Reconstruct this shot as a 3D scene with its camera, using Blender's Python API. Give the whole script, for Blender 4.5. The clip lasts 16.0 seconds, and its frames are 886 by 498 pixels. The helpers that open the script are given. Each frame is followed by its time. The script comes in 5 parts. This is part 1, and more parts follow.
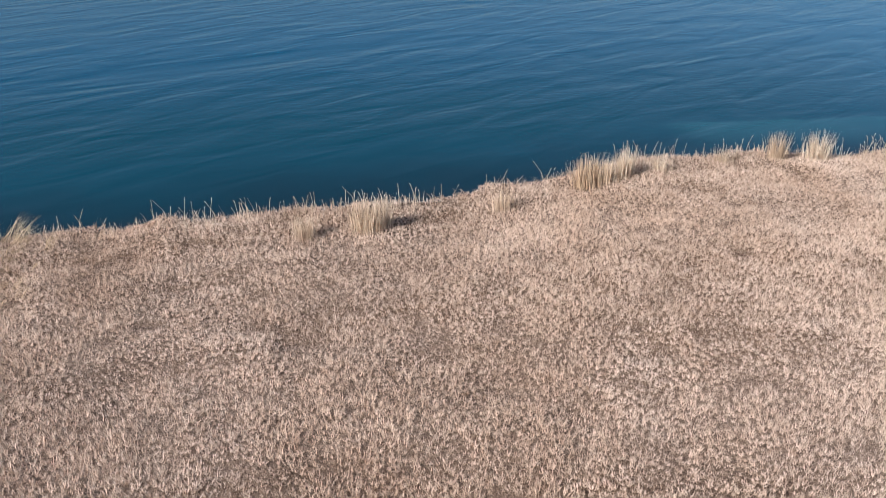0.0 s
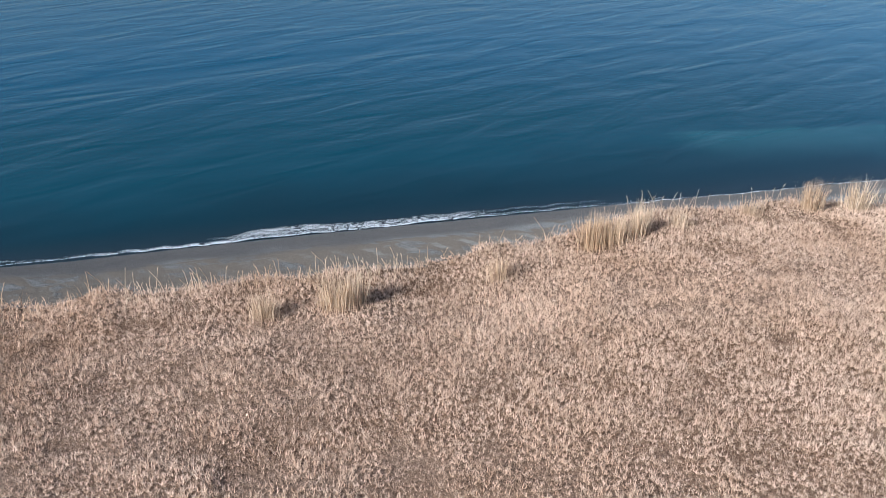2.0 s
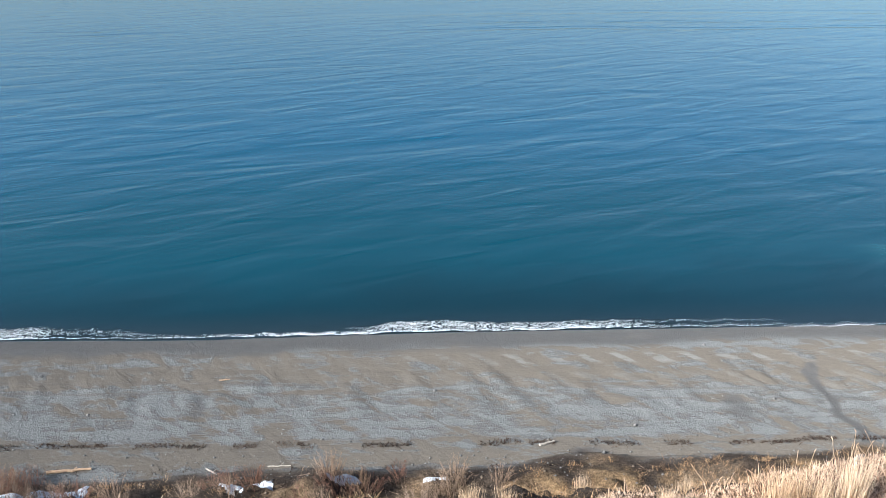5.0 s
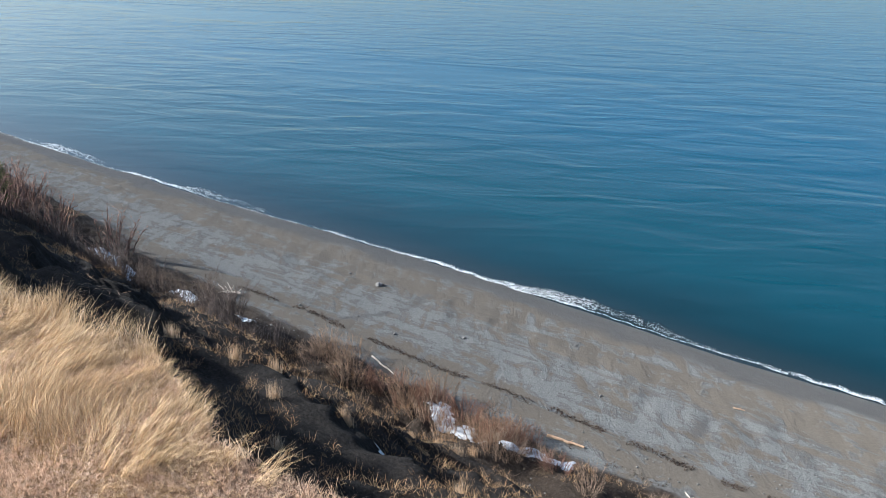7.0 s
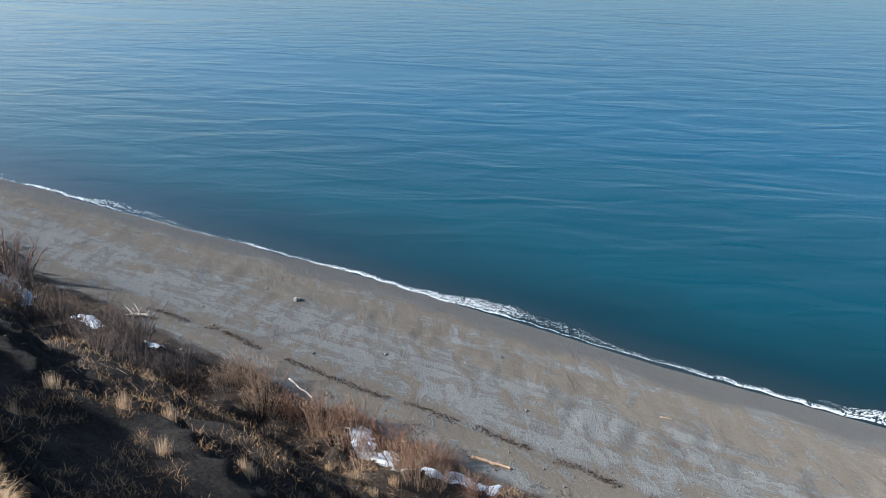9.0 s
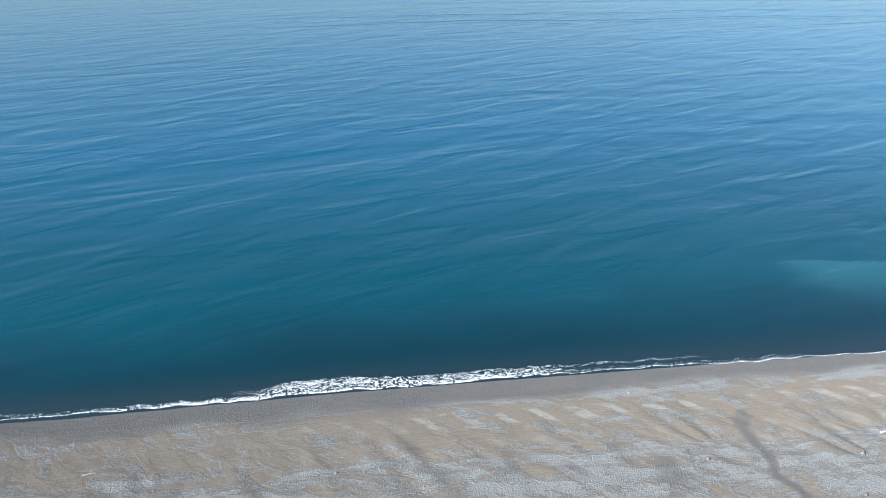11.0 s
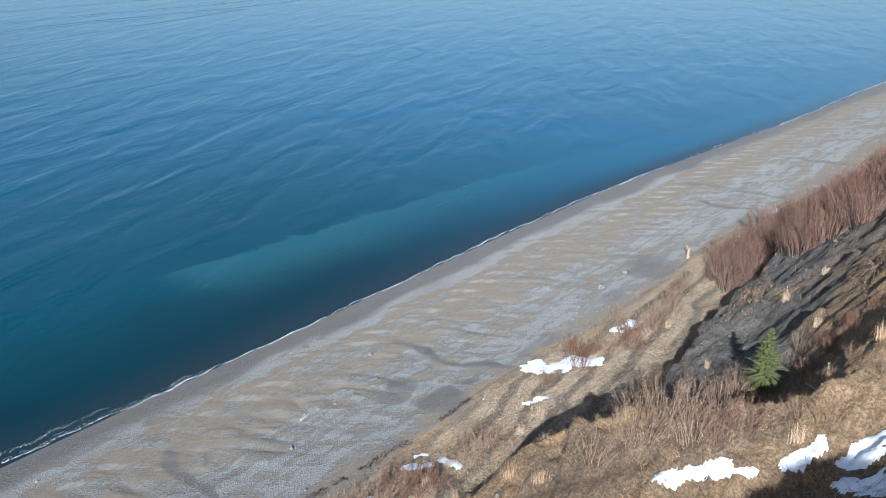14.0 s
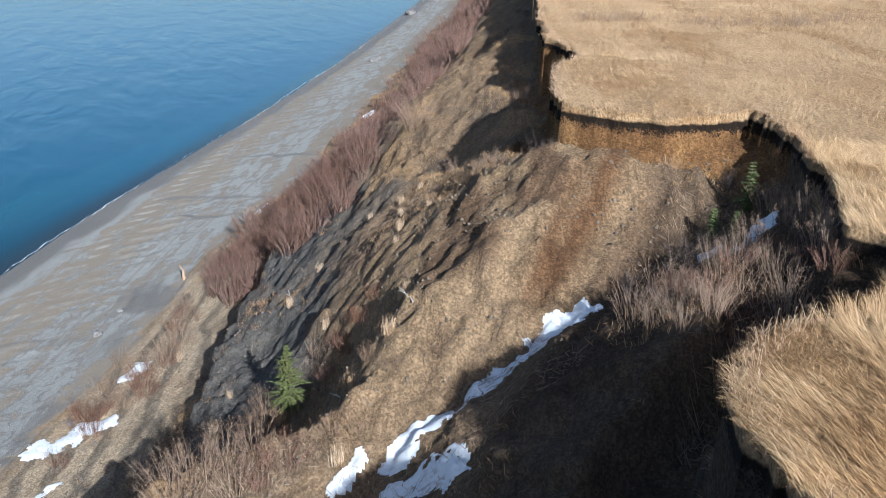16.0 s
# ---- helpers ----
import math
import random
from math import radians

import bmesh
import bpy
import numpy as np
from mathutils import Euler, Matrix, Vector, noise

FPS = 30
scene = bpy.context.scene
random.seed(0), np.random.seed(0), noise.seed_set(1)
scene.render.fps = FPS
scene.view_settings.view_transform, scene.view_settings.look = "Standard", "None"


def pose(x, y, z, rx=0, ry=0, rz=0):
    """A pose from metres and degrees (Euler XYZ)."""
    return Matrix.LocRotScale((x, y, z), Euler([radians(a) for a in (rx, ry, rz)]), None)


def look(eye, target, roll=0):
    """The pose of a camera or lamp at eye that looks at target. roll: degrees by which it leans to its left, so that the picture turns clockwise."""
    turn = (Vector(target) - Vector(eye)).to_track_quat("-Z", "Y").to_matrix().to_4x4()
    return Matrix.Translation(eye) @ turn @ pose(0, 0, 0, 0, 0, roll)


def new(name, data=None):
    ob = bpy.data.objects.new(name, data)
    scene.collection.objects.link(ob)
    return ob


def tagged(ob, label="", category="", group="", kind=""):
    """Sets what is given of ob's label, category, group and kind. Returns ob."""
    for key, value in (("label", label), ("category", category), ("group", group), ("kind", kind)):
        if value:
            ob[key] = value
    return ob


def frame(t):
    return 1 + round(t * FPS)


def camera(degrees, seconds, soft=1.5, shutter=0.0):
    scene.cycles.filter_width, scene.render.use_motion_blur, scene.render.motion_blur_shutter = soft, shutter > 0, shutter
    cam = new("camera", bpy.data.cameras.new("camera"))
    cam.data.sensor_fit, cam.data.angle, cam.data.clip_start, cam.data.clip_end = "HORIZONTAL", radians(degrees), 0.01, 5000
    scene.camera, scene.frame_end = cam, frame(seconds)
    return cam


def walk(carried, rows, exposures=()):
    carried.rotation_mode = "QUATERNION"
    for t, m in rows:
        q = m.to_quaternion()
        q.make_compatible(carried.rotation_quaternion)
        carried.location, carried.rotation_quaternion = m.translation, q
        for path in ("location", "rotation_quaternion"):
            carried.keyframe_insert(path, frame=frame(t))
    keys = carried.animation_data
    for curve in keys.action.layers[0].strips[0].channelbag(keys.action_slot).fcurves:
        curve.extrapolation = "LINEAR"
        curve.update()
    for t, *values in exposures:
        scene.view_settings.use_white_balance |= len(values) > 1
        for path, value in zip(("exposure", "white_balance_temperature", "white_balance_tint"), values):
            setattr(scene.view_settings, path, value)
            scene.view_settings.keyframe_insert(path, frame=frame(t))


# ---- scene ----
cam = camera(53.61, 16.0, 0.75)
PATH = [
    (0, pose(-3.510, -75.548, 33.791, 63.616, 0.000, -11.837)),
    (0.5, pose(-3.405, -74.994, 33.767, 63.597, 0.000, -11.942)),
    (1, pose(-3.178, -74.145, 33.791, 63.617, 0.000, -11.920)),
    (1.5, pose(-2.902, -73.173, 33.829, 63.592, 0.000, -11.965)),
    (2, pose(-2.545, -72.187, 33.865, 63.567, 0.000, -11.966)),
    (2.5, pose(-2.093, -71.161, 33.874, 63.460, 0.000, -11.930)),
    (3, pose(-1.635, -70.161, 33.819, 63.427, 0.000, -12.055)),
    (3.2, pose(-1.411, -69.781, 33.813, 63.430, 0.000, -11.990)),
    (5.3, pose(-0.484, -66.037, 34.021, 68.741, 0.000, 5.899)),
    (5.5, pose(-0.180, -65.836, 34.087, 68.639, 0.000, 11.763)),
    (6, pose(0.628, -65.248, 34.283, 68.411, 0.000, 25.242)),
    (6.5, pose(1.163, -64.546, 34.550, 68.079, 0.000, 37.179)),
    (7, pose(1.325, -63.732, 34.665, 67.947, 0.000, 39.531)),
    (7.5, pose(1.235, -62.930, 34.717, 67.794, 0.000, 40.141)),
    (8, pose(1.012, -62.128, 34.757, 67.643, 0.000, 41.024)),
    (8.2, pose(0.904, -61.814, 34.788, 67.571, 0.000, 41.164)),
    (10.3, pose(-0.049, -59.307, 35.643, 67.366, -0.000, 8.199)),
    (10.5, pose(0.012, -58.906, 35.630, 67.355, 0.000, 3.698)),
    (11, pose(0.150, -57.735, 35.577, 67.331, -0.000, -7.224)),
    (11.5, pose(0.578, -56.636, 35.511, 67.363, 0.000, -18.248)),
    (12, pose(1.043, -55.645, 35.450, 67.382, 0.000, -28.191)),
    (12.5, pose(1.654, -54.948, 35.419, 67.388, 0.000, -32.762)),
    (13, pose(2.372, -54.719, 35.470, 67.482, -0.000, -36.894)),
    (13.5, pose(3.022, -54.061, 35.506, 67.427, -0.000, -39.946)),
    (14, pose(3.755, -53.394, 35.493, 67.455, -0.000, -48.502)),
    (14.5, pose(4.745, -52.830, 35.408, 67.509, -0.000, -58.156)),
    (15, pose(5.719, -52.398, 35.346, 67.567, -0.000, -67.494)),
    (15.5, pose(6.693, -52.056, 35.295, 67.658, 0.000, -75.827)),
    (16, pose(7.864, -51.878, 35.215, 67.741, 0.000, -83.076)),
]
EXPOSURES = [(0.0, 0.68, 5700, 10), (3.2, 0.85, 5700, 10), (4.7, 1.4, 5960, 8), (8.2, 1.46, 5960, 8), (10.3, 1.46, 5900, 8), (11.0, 1.6, 5850, 8),
             (11.5, 1.5, 5850, 8), (12.2, 1.34, 5760, 8), (13.5, 1.2, 5690, 8), (16.0, 1.04, 5640, 8)]
walk(cam, PATH, EXPOSURES)

# ---- light ----
SUN_DIR = Vector((-0.77, -0.43, 0.47)).normalized()
w = bpy.data.worlds.new("sky")
scene.world = w
w.use_nodes = True
nt = w.node_tree
sky = nt.nodes.new("ShaderNodeTexSky")
sky.sky_type = 'NISHITA'
sky.sun_disc = False
sky.sun_elevation = math.asin(SUN_DIR.z)
sky.sun_rotation = math.atan2(SUN_DIR.x, SUN_DIR.y)
sky.air_density = 1.0
sky.dust_density = 2.2
sky.ozone_density = 2.0
nt.links.new(sky.outputs[0], nt.nodes["Background"].inputs[0])
nt.nodes["Background"].inputs[1].default_value = 0.07
sl = bpy.data.lights.new("sun", 'SUN')
sl.energy = 5.0
sl.angle = radians(0.6)
sl.color = (1.0, 0.955, 0.89)
so = new("sun", sl)
so.matrix_world = look(SUN_DIR * 100, (0, 0, 0))


# ---- materials ----
class Net:
    """Short hand for a material's nodes."""

    def __init__(self, name, rough=0.9, spec=0.3):
        self.m = bpy.data.materials.new(name)
        self.m.use_nodes = True
        self.t = self.m.node_tree
        self.b = self.t.nodes["Principled BSDF"]
        self.b.inputs["Roughness"].default_value = rough
        self.b.inputs["Specular IOR Level"].default_value = spec

    def node(self, kind, **sets):
        n = self.t.nodes.new(kind)
        for k, v in sets.items():
            setattr(n, k, v)
        return n

    def link(self, a, b):
        self.t.links.new(a, b)

    def put(self, sock, v):
        if hasattr(v, "is_linked"):
            self.link(v, sock)
        else:
            sock.default_value = v

    def along(self, turn, sx, sy, sz=1):
        """Position with its x axis turned, then scaled."""
        g = self.node("ShaderNodeNewGeometry")
        mp = self.node("ShaderNodeMapping", vector_type='TEXTURE')
        mp.inputs["Rotation"].default_value = (0, 0, radians(turn))
        mp.inputs["Scale"].default_value = (1 / sx, 1 / sy, 1 / sz)
        self.link(g.outputs["Position"], mp.inputs["Vector"])
        return mp.outputs[0]

    def pos(self, sx=1, sy=1, sz=1):
        g = self.node("ShaderNodeNewGeometry")
        mp = self.node("ShaderNodeMapping")
        mp.inputs["Scale"].default_value = (sx, sy, sz)
        self.link(g.outputs["Position"], mp.inputs["Vector"])
        return mp.outputs[0]

    def noise(self, vec, scale, detail=4, rough=0.6, dist=0.0):
        n = self.node("ShaderNodeTexNoise")
        self.link(vec, n.inputs["Vector"])
        n.inputs["Scale"].default_value = scale
        n.inputs["Detail"].default_value = detail
        n.inputs["Roughness"].default_value = rough
        n.inputs["Distortion"].default_value = dist
        return n.outputs["Fac"]

    def ramp(self, fac, lo, hi, a=0.0, b=1.0, smooth=False):
        n = self.node("ShaderNodeMapRange", interpolation_type='SMOOTHSTEP' if smooth else 'LINEAR')
        self.link(fac, n.inputs[0])
        for i, v in enumerate((lo, hi, a, b)):
            n.inputs[1 + i].default_value = v
        return n.outputs[0]

    def mix(self, fac, a, b, mode='MIX'):
        n = self.node("ShaderNodeMix", data_type='RGBA', blend_type=mode)
        self.put(n.inputs[0], fac)
        self.put(n.inputs[6], a if hasattr(a, "is_linked") else (*a, 1))
        self.put(n.inputs[7], b if hasattr(b, "is_linked") else (*b, 1))
        return n.outputs[2]

    def math(self, op, a, b=0.0):
        n = self.node("ShaderNodeMath", operation=op)
        self.put(n.inputs[0], a)
        self.put(n.inputs[1], b)
        return n.outputs[0]

    def bump(self, h, strength, dist, base=None):
        n = self.node("ShaderNodeBump")
        n.inputs["Strength"].default_value = strength
        n.inputs["Distance"].default_value = dist
        self.link(h, n.inputs["Height"])
        if base is not None:
            self.link(base, n.inputs["Normal"])
        return n.outputs[0]

    def done(self, col, normal=None, rough=None):
        self.put(self.b.inputs["Base Color"], col if hasattr(col, "is_linked") else (*col, 1))
        if normal is not None:
            self.link(normal, self.b.inputs["Normal"])
        if rough is not None:
            self.put(self.b.inputs["Roughness"], rough)
        return self.m


def attr(net, name):
    n = net.node("ShaderNodeAttribute", attribute_name=name)
    return n


def ground_material():
    """Earth, clay and turf colours, painted shade included, come with the mesh; gravel and sand of the beach are
    patterned here.
    """
    k = Net("shore_ground", 0.95, 0.2)
    k.b.inputs["Diffuse Roughness"].default_value = 0.7
    p = k.pos()
    # beach: grey gravel, brown sand bands, scalloped lobes
    sep = k.node("ShaderNodeSeparateXYZ")
    k.link(p, sep.inputs[0])
    y = sep.outputs[1]
    fine = k.noise(p, 7.0, 5, 0.75)
    grit = k.noise(p, 15.0, 4, 0.8)
    streak = k.noise(k.along(5, 0.16, 0.8), 1.0, 8, 0.66, 0.6)
    lobes = k.noise(k.along(-48, 0.26, 0.7), 1.0, 8, 0.62, 0.8)
    pebble = k.node("ShaderNodeTexVoronoi")
    k.link(p, pebble.inputs["Vector"])
    pebble.inputs["Scale"].default_value = 9.0
    gravel = k.mix(k.ramp(fine, 0.3, 0.7), (0.104, 0.106, 0.104), (0.194, 0.195, 0.190))
    gravel = k.mix(k.ramp(pebble.outputs["Color"], 0.3, 0.9, 0.0, 0.35), gravel, (0.098, 0.104, 0.106))
    sand = k.mix(k.ramp(fine, 0.3, 0.7), (0.084, 0.073, 0.060), (0.132, 0.115, 0.095))
    band = k.math('MULTIPLY', k.ramp(y, -3.2, -4.6, 0, 1, True), k.ramp(y, -12.5, -9.0, 0, 1, True))
    band2 = k.math('MULTIPLY', k.ramp(y, -17.6, -18.8, 0, 1, True), k.ramp(y, -22.5, -21.4, 0, 1, True))
    f = k.math('ADD', k.math('MULTIPLY', k.math('ADD', band, band2), 0.17), k.math('SUBTRACT', streak, 0.04))
    blot = k.math('ADD', k.math('MULTIPLY', f, 0.5), k.math('MULTIPLY', lobes, 0.5))
    sandy = k.ramp(blot, 0.492, 0.548, 0, 1.0, True)
    col = k.mix(sandy, gravel, sand)
    # tongues of pale shingle that the backwash left in slanting rows
    wave = k.math('ADD', k.math('MULTIPLY', k.math('ADD', sep.outputs[0], k.math('MULTIPLY', y, 0.7)), 2.3), k.math('MULTIPLY', k.math('ADD', lobes, streak), 4.0))
    horn = k.ramp(k.math('SINE', wave), 0.2, 0.75, 0, 1, True)
    row = k.math('MULTIPLY', k.ramp(y, -4.6, -5.3, 0, 1, True), k.ramp(y, -7.4, -6.5, 0, 1, True))
    row2 = k.math('MULTIPLY', k.ramp(y, -8.2, -8.9, 0, 1, True), k.ramp(y, -12.6, -10.8, 0, 0.45, True))
    horn = k.math('MULTIPLY', k.math('MULTIPLY', horn, k.math('ADD', row, row2)), k.ramp(streak, 0.44, 0.56, 0.1, 1.0))
    horn = k.math('MULTIPLY', horn, k.ramp(sep.outputs[0], -12.0, 14.0, 0.25, 1.0, True))
    col = k.mix(k.math('MULTIPLY', horn, 0.6), col, k.mix(fine, (0.14, 0.141, 0.137), (0.23, 0.229, 0.221)))
    upper = k.ramp(y, -3.0, -5.0, 0, 1, True)
    crease = k.math('MULTIPLY', k.ramp(blot, 0.470, 0.490, 0, 1, True), k.ramp(blot, 0.515, 0.497, 0, 1, True))
    col = k.mix(k.math('MULTIPLY', k.math('MULTIPLY', crease, upper), 0.7), col, (0.078, 0.074, 0.069))
    # wheel tracks along the shore
    rut = k.math('ADD', k.math('ADD', y, k.math('MULTIPLY', sep.outputs[0], 0.035)), k.math('MULTIPLY', k.noise(k.pos(0.03, 0.03, 1), 1.0, 2), 2.4))
    pair = k.math('ADD', k.ramp(k.math('ABSOLUTE', k.math('ADD', rut, 9.4)), 0.22, 0.1, 0, 1, True), k.ramp(k.math('ABSOLUTE', k.math('ADD', rut, 11.0)), 0.22, 0.1, 0, 1, True))
    pair = k.math('MULTIPLY', pair, k.ramp(fine, 0.35, 0.6, 0.15, 0.7))
    col = k.mix(pair, col, (0.105, 0.094, 0.082))
    col = k.mix(k.ramp(grit, 0.54, 0.68, 0, 0.65), col, k.mix(1.0, col, (0.45, 0.45, 0.46), 'MULTIPLY'))
    col = k.mix(k.ramp(grit, 0.44, 0.32, 0, 0.6), col, k.mix(1.0, col, (1.55, 1.55, 1.53), 'MULTIPLY'))
    wet0 = attr(k, "wet").outputs["Fac"]
    wet = k.ramp(k.math('ADD', wet0, k.math('MULTIPLY', k.math('SUBTRACT', streak, 0.5), 0.9)), 0.05, 0.68, 0, 1, True)
    speck = k.ramp(grit, 0.58, 0.70, 0, 0.55)
    wetcol = k.mix(speck, k.mix(fine, (0.055, 0.052, 0.049), (0.095, 0.09, 0.085)), (0.22, 0.21, 0.20))
    col = k.mix(k.math('MULTIPLY', wet, 0.92), col, wetcol)
    # bluff and plateau
    tint = attr(k, "tint").outputs["Color"]
    g1 = k.noise(p, 1.6, 6, 0.7)
    g2 = k.noise(p, 14.0, 4, 0.75)
    land = k.mix(k.ramp(g1, 0.3, 0.7, 0.0, 0.55), tint, k.mix(1.0, tint, (0.55, 0.5, 0.46), 'MULTIPLY'))
    land = k.mix(k.ramp(g2, 0.35, 0.75, 0.0, 0.5), land, k.mix(1.0, tint, (1.35, 1.32, 1.25), 'MULTIPLY'))
    land = k.mix(k.ramp(g2, 0.5, 0.25, 0.0, 0.6), land, k.mix(1.0, tint, (0.35, 0.33, 0.3), 'MULTIPLY'))
    clod = k.node("ShaderNodeTexVoronoi")
    k.link(p, clod.inputs["Vector"])
    clod.inputs["Scale"].default_value = 3.2
    runnel = k.noise(k.along(-22.5, 0.22, 1.7, 0.4), 1.0, 5, 0.65, 0.4)
    land = k.mix(k.ramp(runnel, 0.48, 0.68, 0.0, 0.6), land, k.mix(1.0, tint, (0.42, 0.38, 0.34), 'MULTIPLY'))
    strata = k.noise(k.along(5, 0.10, 2.6, 0.8), 1.0, 6, 0.68, 0.5)
    land = k.mix(k.ramp(strata, 0.5, 0.62, 0.0, 0.55), land, k.mix(1.0, tint, (0.45, 0.42, 0.38), 'MULTIPLY'))
    speck = k.noise(p, 7.0, 6, 0.82)
    land = k.mix(k.ramp(speck, 0.52, 0.66, 0.0, 0.65), land, k.mix(1.0, tint, (0.3, 0.28, 0.25), 'MULTIPLY'))
    land = k.mix(k.ramp(speck, 0.46, 0.34, 0.0, 0.5), land, k.mix(1.0, tint, (1.6, 1.55, 1.45), 'MULTIPLY'))
    grain = k.node("ShaderNodeTexVoronoi")
    k.link(p, grain.inputs["Vector"])
    grain.inputs["Scale"].default_value = 13.0
    chip = k.ramp(grain.outputs["Color"], 0.25, 0.8)
    land = k.mix(k.ramp(chip, 0.6, 0.9, 0.0, 0.4), land, k.mix(1.0, tint, (1.5, 1.45, 1.4), 'MULTIPLY'))
    land = k.mix(k.ramp(chip, 0.35, 0.1, 0.0, 0.5), land, k.mix(1.0, tint, (0.35, 0.33, 0.32), 'MULTIPLY'))
    crumb = k.ramp(clod.outputs["Distance"], 0.05, 0.55)
    land = k.mix(k.ramp(crumb, 0.75, 1.0, 0.0, 0.25), land, k.mix(1.0, tint, (0.4, 0.38, 0.36), 'MULTIPLY'))
    shore = attr(k, "shore").outputs["Fac"]
    geo = k.node("ShaderNodeNewGeometry")
    ns = k.node("ShaderNodeSeparateXYZ")
    k.link(geo.outputs["Normal"], ns.inputs[0])
    flat = k.ramp(k.math('ADD', ns.outputs[2], k.math('MULTIPLY', k.math('SUBTRACT', g2, 0.5), 0.3)), 0.62, 0.8, 0, 1, True)
    turf = attr(k, "turf").outputs["Fac"]
    g3 = k.noise(p, 22.0, 5, 0.8)
    sod = k.mix(k.ramp(g3, 0.38, 0.62), (0.09, 0.058, 0.04), (0.42, 0.29, 0.21))
    sod = k.mix(k.ramp(g1, 0.45, 0.75, 0, 0.6), sod, (0.24, 0.16, 0.105))
    sod = k.mix(k.math('MULTIPLY', attr(k, "thatch").outputs["Fac"], 0.85), sod, k.mix(k.ramp(k.noise(k.along(25, 4.0, 16.0, 8.0), 1.0, 5, 0.75, 0.5), 0.36, 0.62), (0.15, 0.092, 0.045), (0.54, 0.375, 0.205)))
    sod = k.mix(k.ramp(k.noise(k.along(8, 0.05, 0.22), 1.0, 5, 0.6, 0.6), 0.45, 0.62, 0.0, 0.75), sod, k.mix(1.0, sod, (0.66, 0.55, 0.42), 'MULTIPLY'))
    pz = k.node("ShaderNodeSeparateXYZ")
    k.link(p, pz.inputs[0])
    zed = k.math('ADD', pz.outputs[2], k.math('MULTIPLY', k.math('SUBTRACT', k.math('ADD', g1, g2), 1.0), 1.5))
    # dark humus under the turf, blackened to paint in the overhang's shadow
    humus_shade = k.math('MULTIPLY', k.ramp(zed, 23.95, 24.1, 0, 1, True), k.ramp(zed, 25.6, 25.3, 0, 1, True))
    land = k.mix(k.math('MULTIPLY', humus_shade, 0.97), land, (0.010, 0.007, 0.005))
    turf = k.math('MULTIPLY', turf, k.ramp(k.math('ADD', pz.outputs[2], k.math('MULTIPLY', k.math('SUBTRACT', g1, 0.5), 0.35)), 24.45, 24.6, 0, 1, True))
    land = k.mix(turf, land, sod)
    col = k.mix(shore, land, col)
    h = k.math('ADD', k.math('MULTIPLY', g1, 1.0), k.math('MULTIPLY', k.math('ADD', speck, k.math('ADD', strata, runnel)), 0.55))
    h = k.math('ADD', k.math('SUBTRACT', h, k.math('MULTIPLY', crumb, 0.15)), k.math('MULTIPLY', chip, 0.3))
    n = k.bump(h, 1.0, 0.3)
    coarse = k.math('MULTIPLY', k.math('ADD', grit, pebble.outputs["Distance"]), k.math('SUBTRACT', 1.0, k.math('MULTIPLY', sandy, 0.8)))
    n2 = k.bump(k.math('ADD', k.math('MULTIPLY', coarse, 0.45), k.math('MULTIPLY', k.math('ADD', lobes, streak), 1.3)), 0.9, 0.12)
    nm = k.node("ShaderNodeMix", data_type='VECTOR')
    k.link(shore, nm.inputs[0])
    k.link(n, nm.inputs[4])
    k.link(n2, nm.inputs[5])
    return k.done(col, nm.outputs[1], k.ramp(wet, 0, 1, 0.95, 0.55))


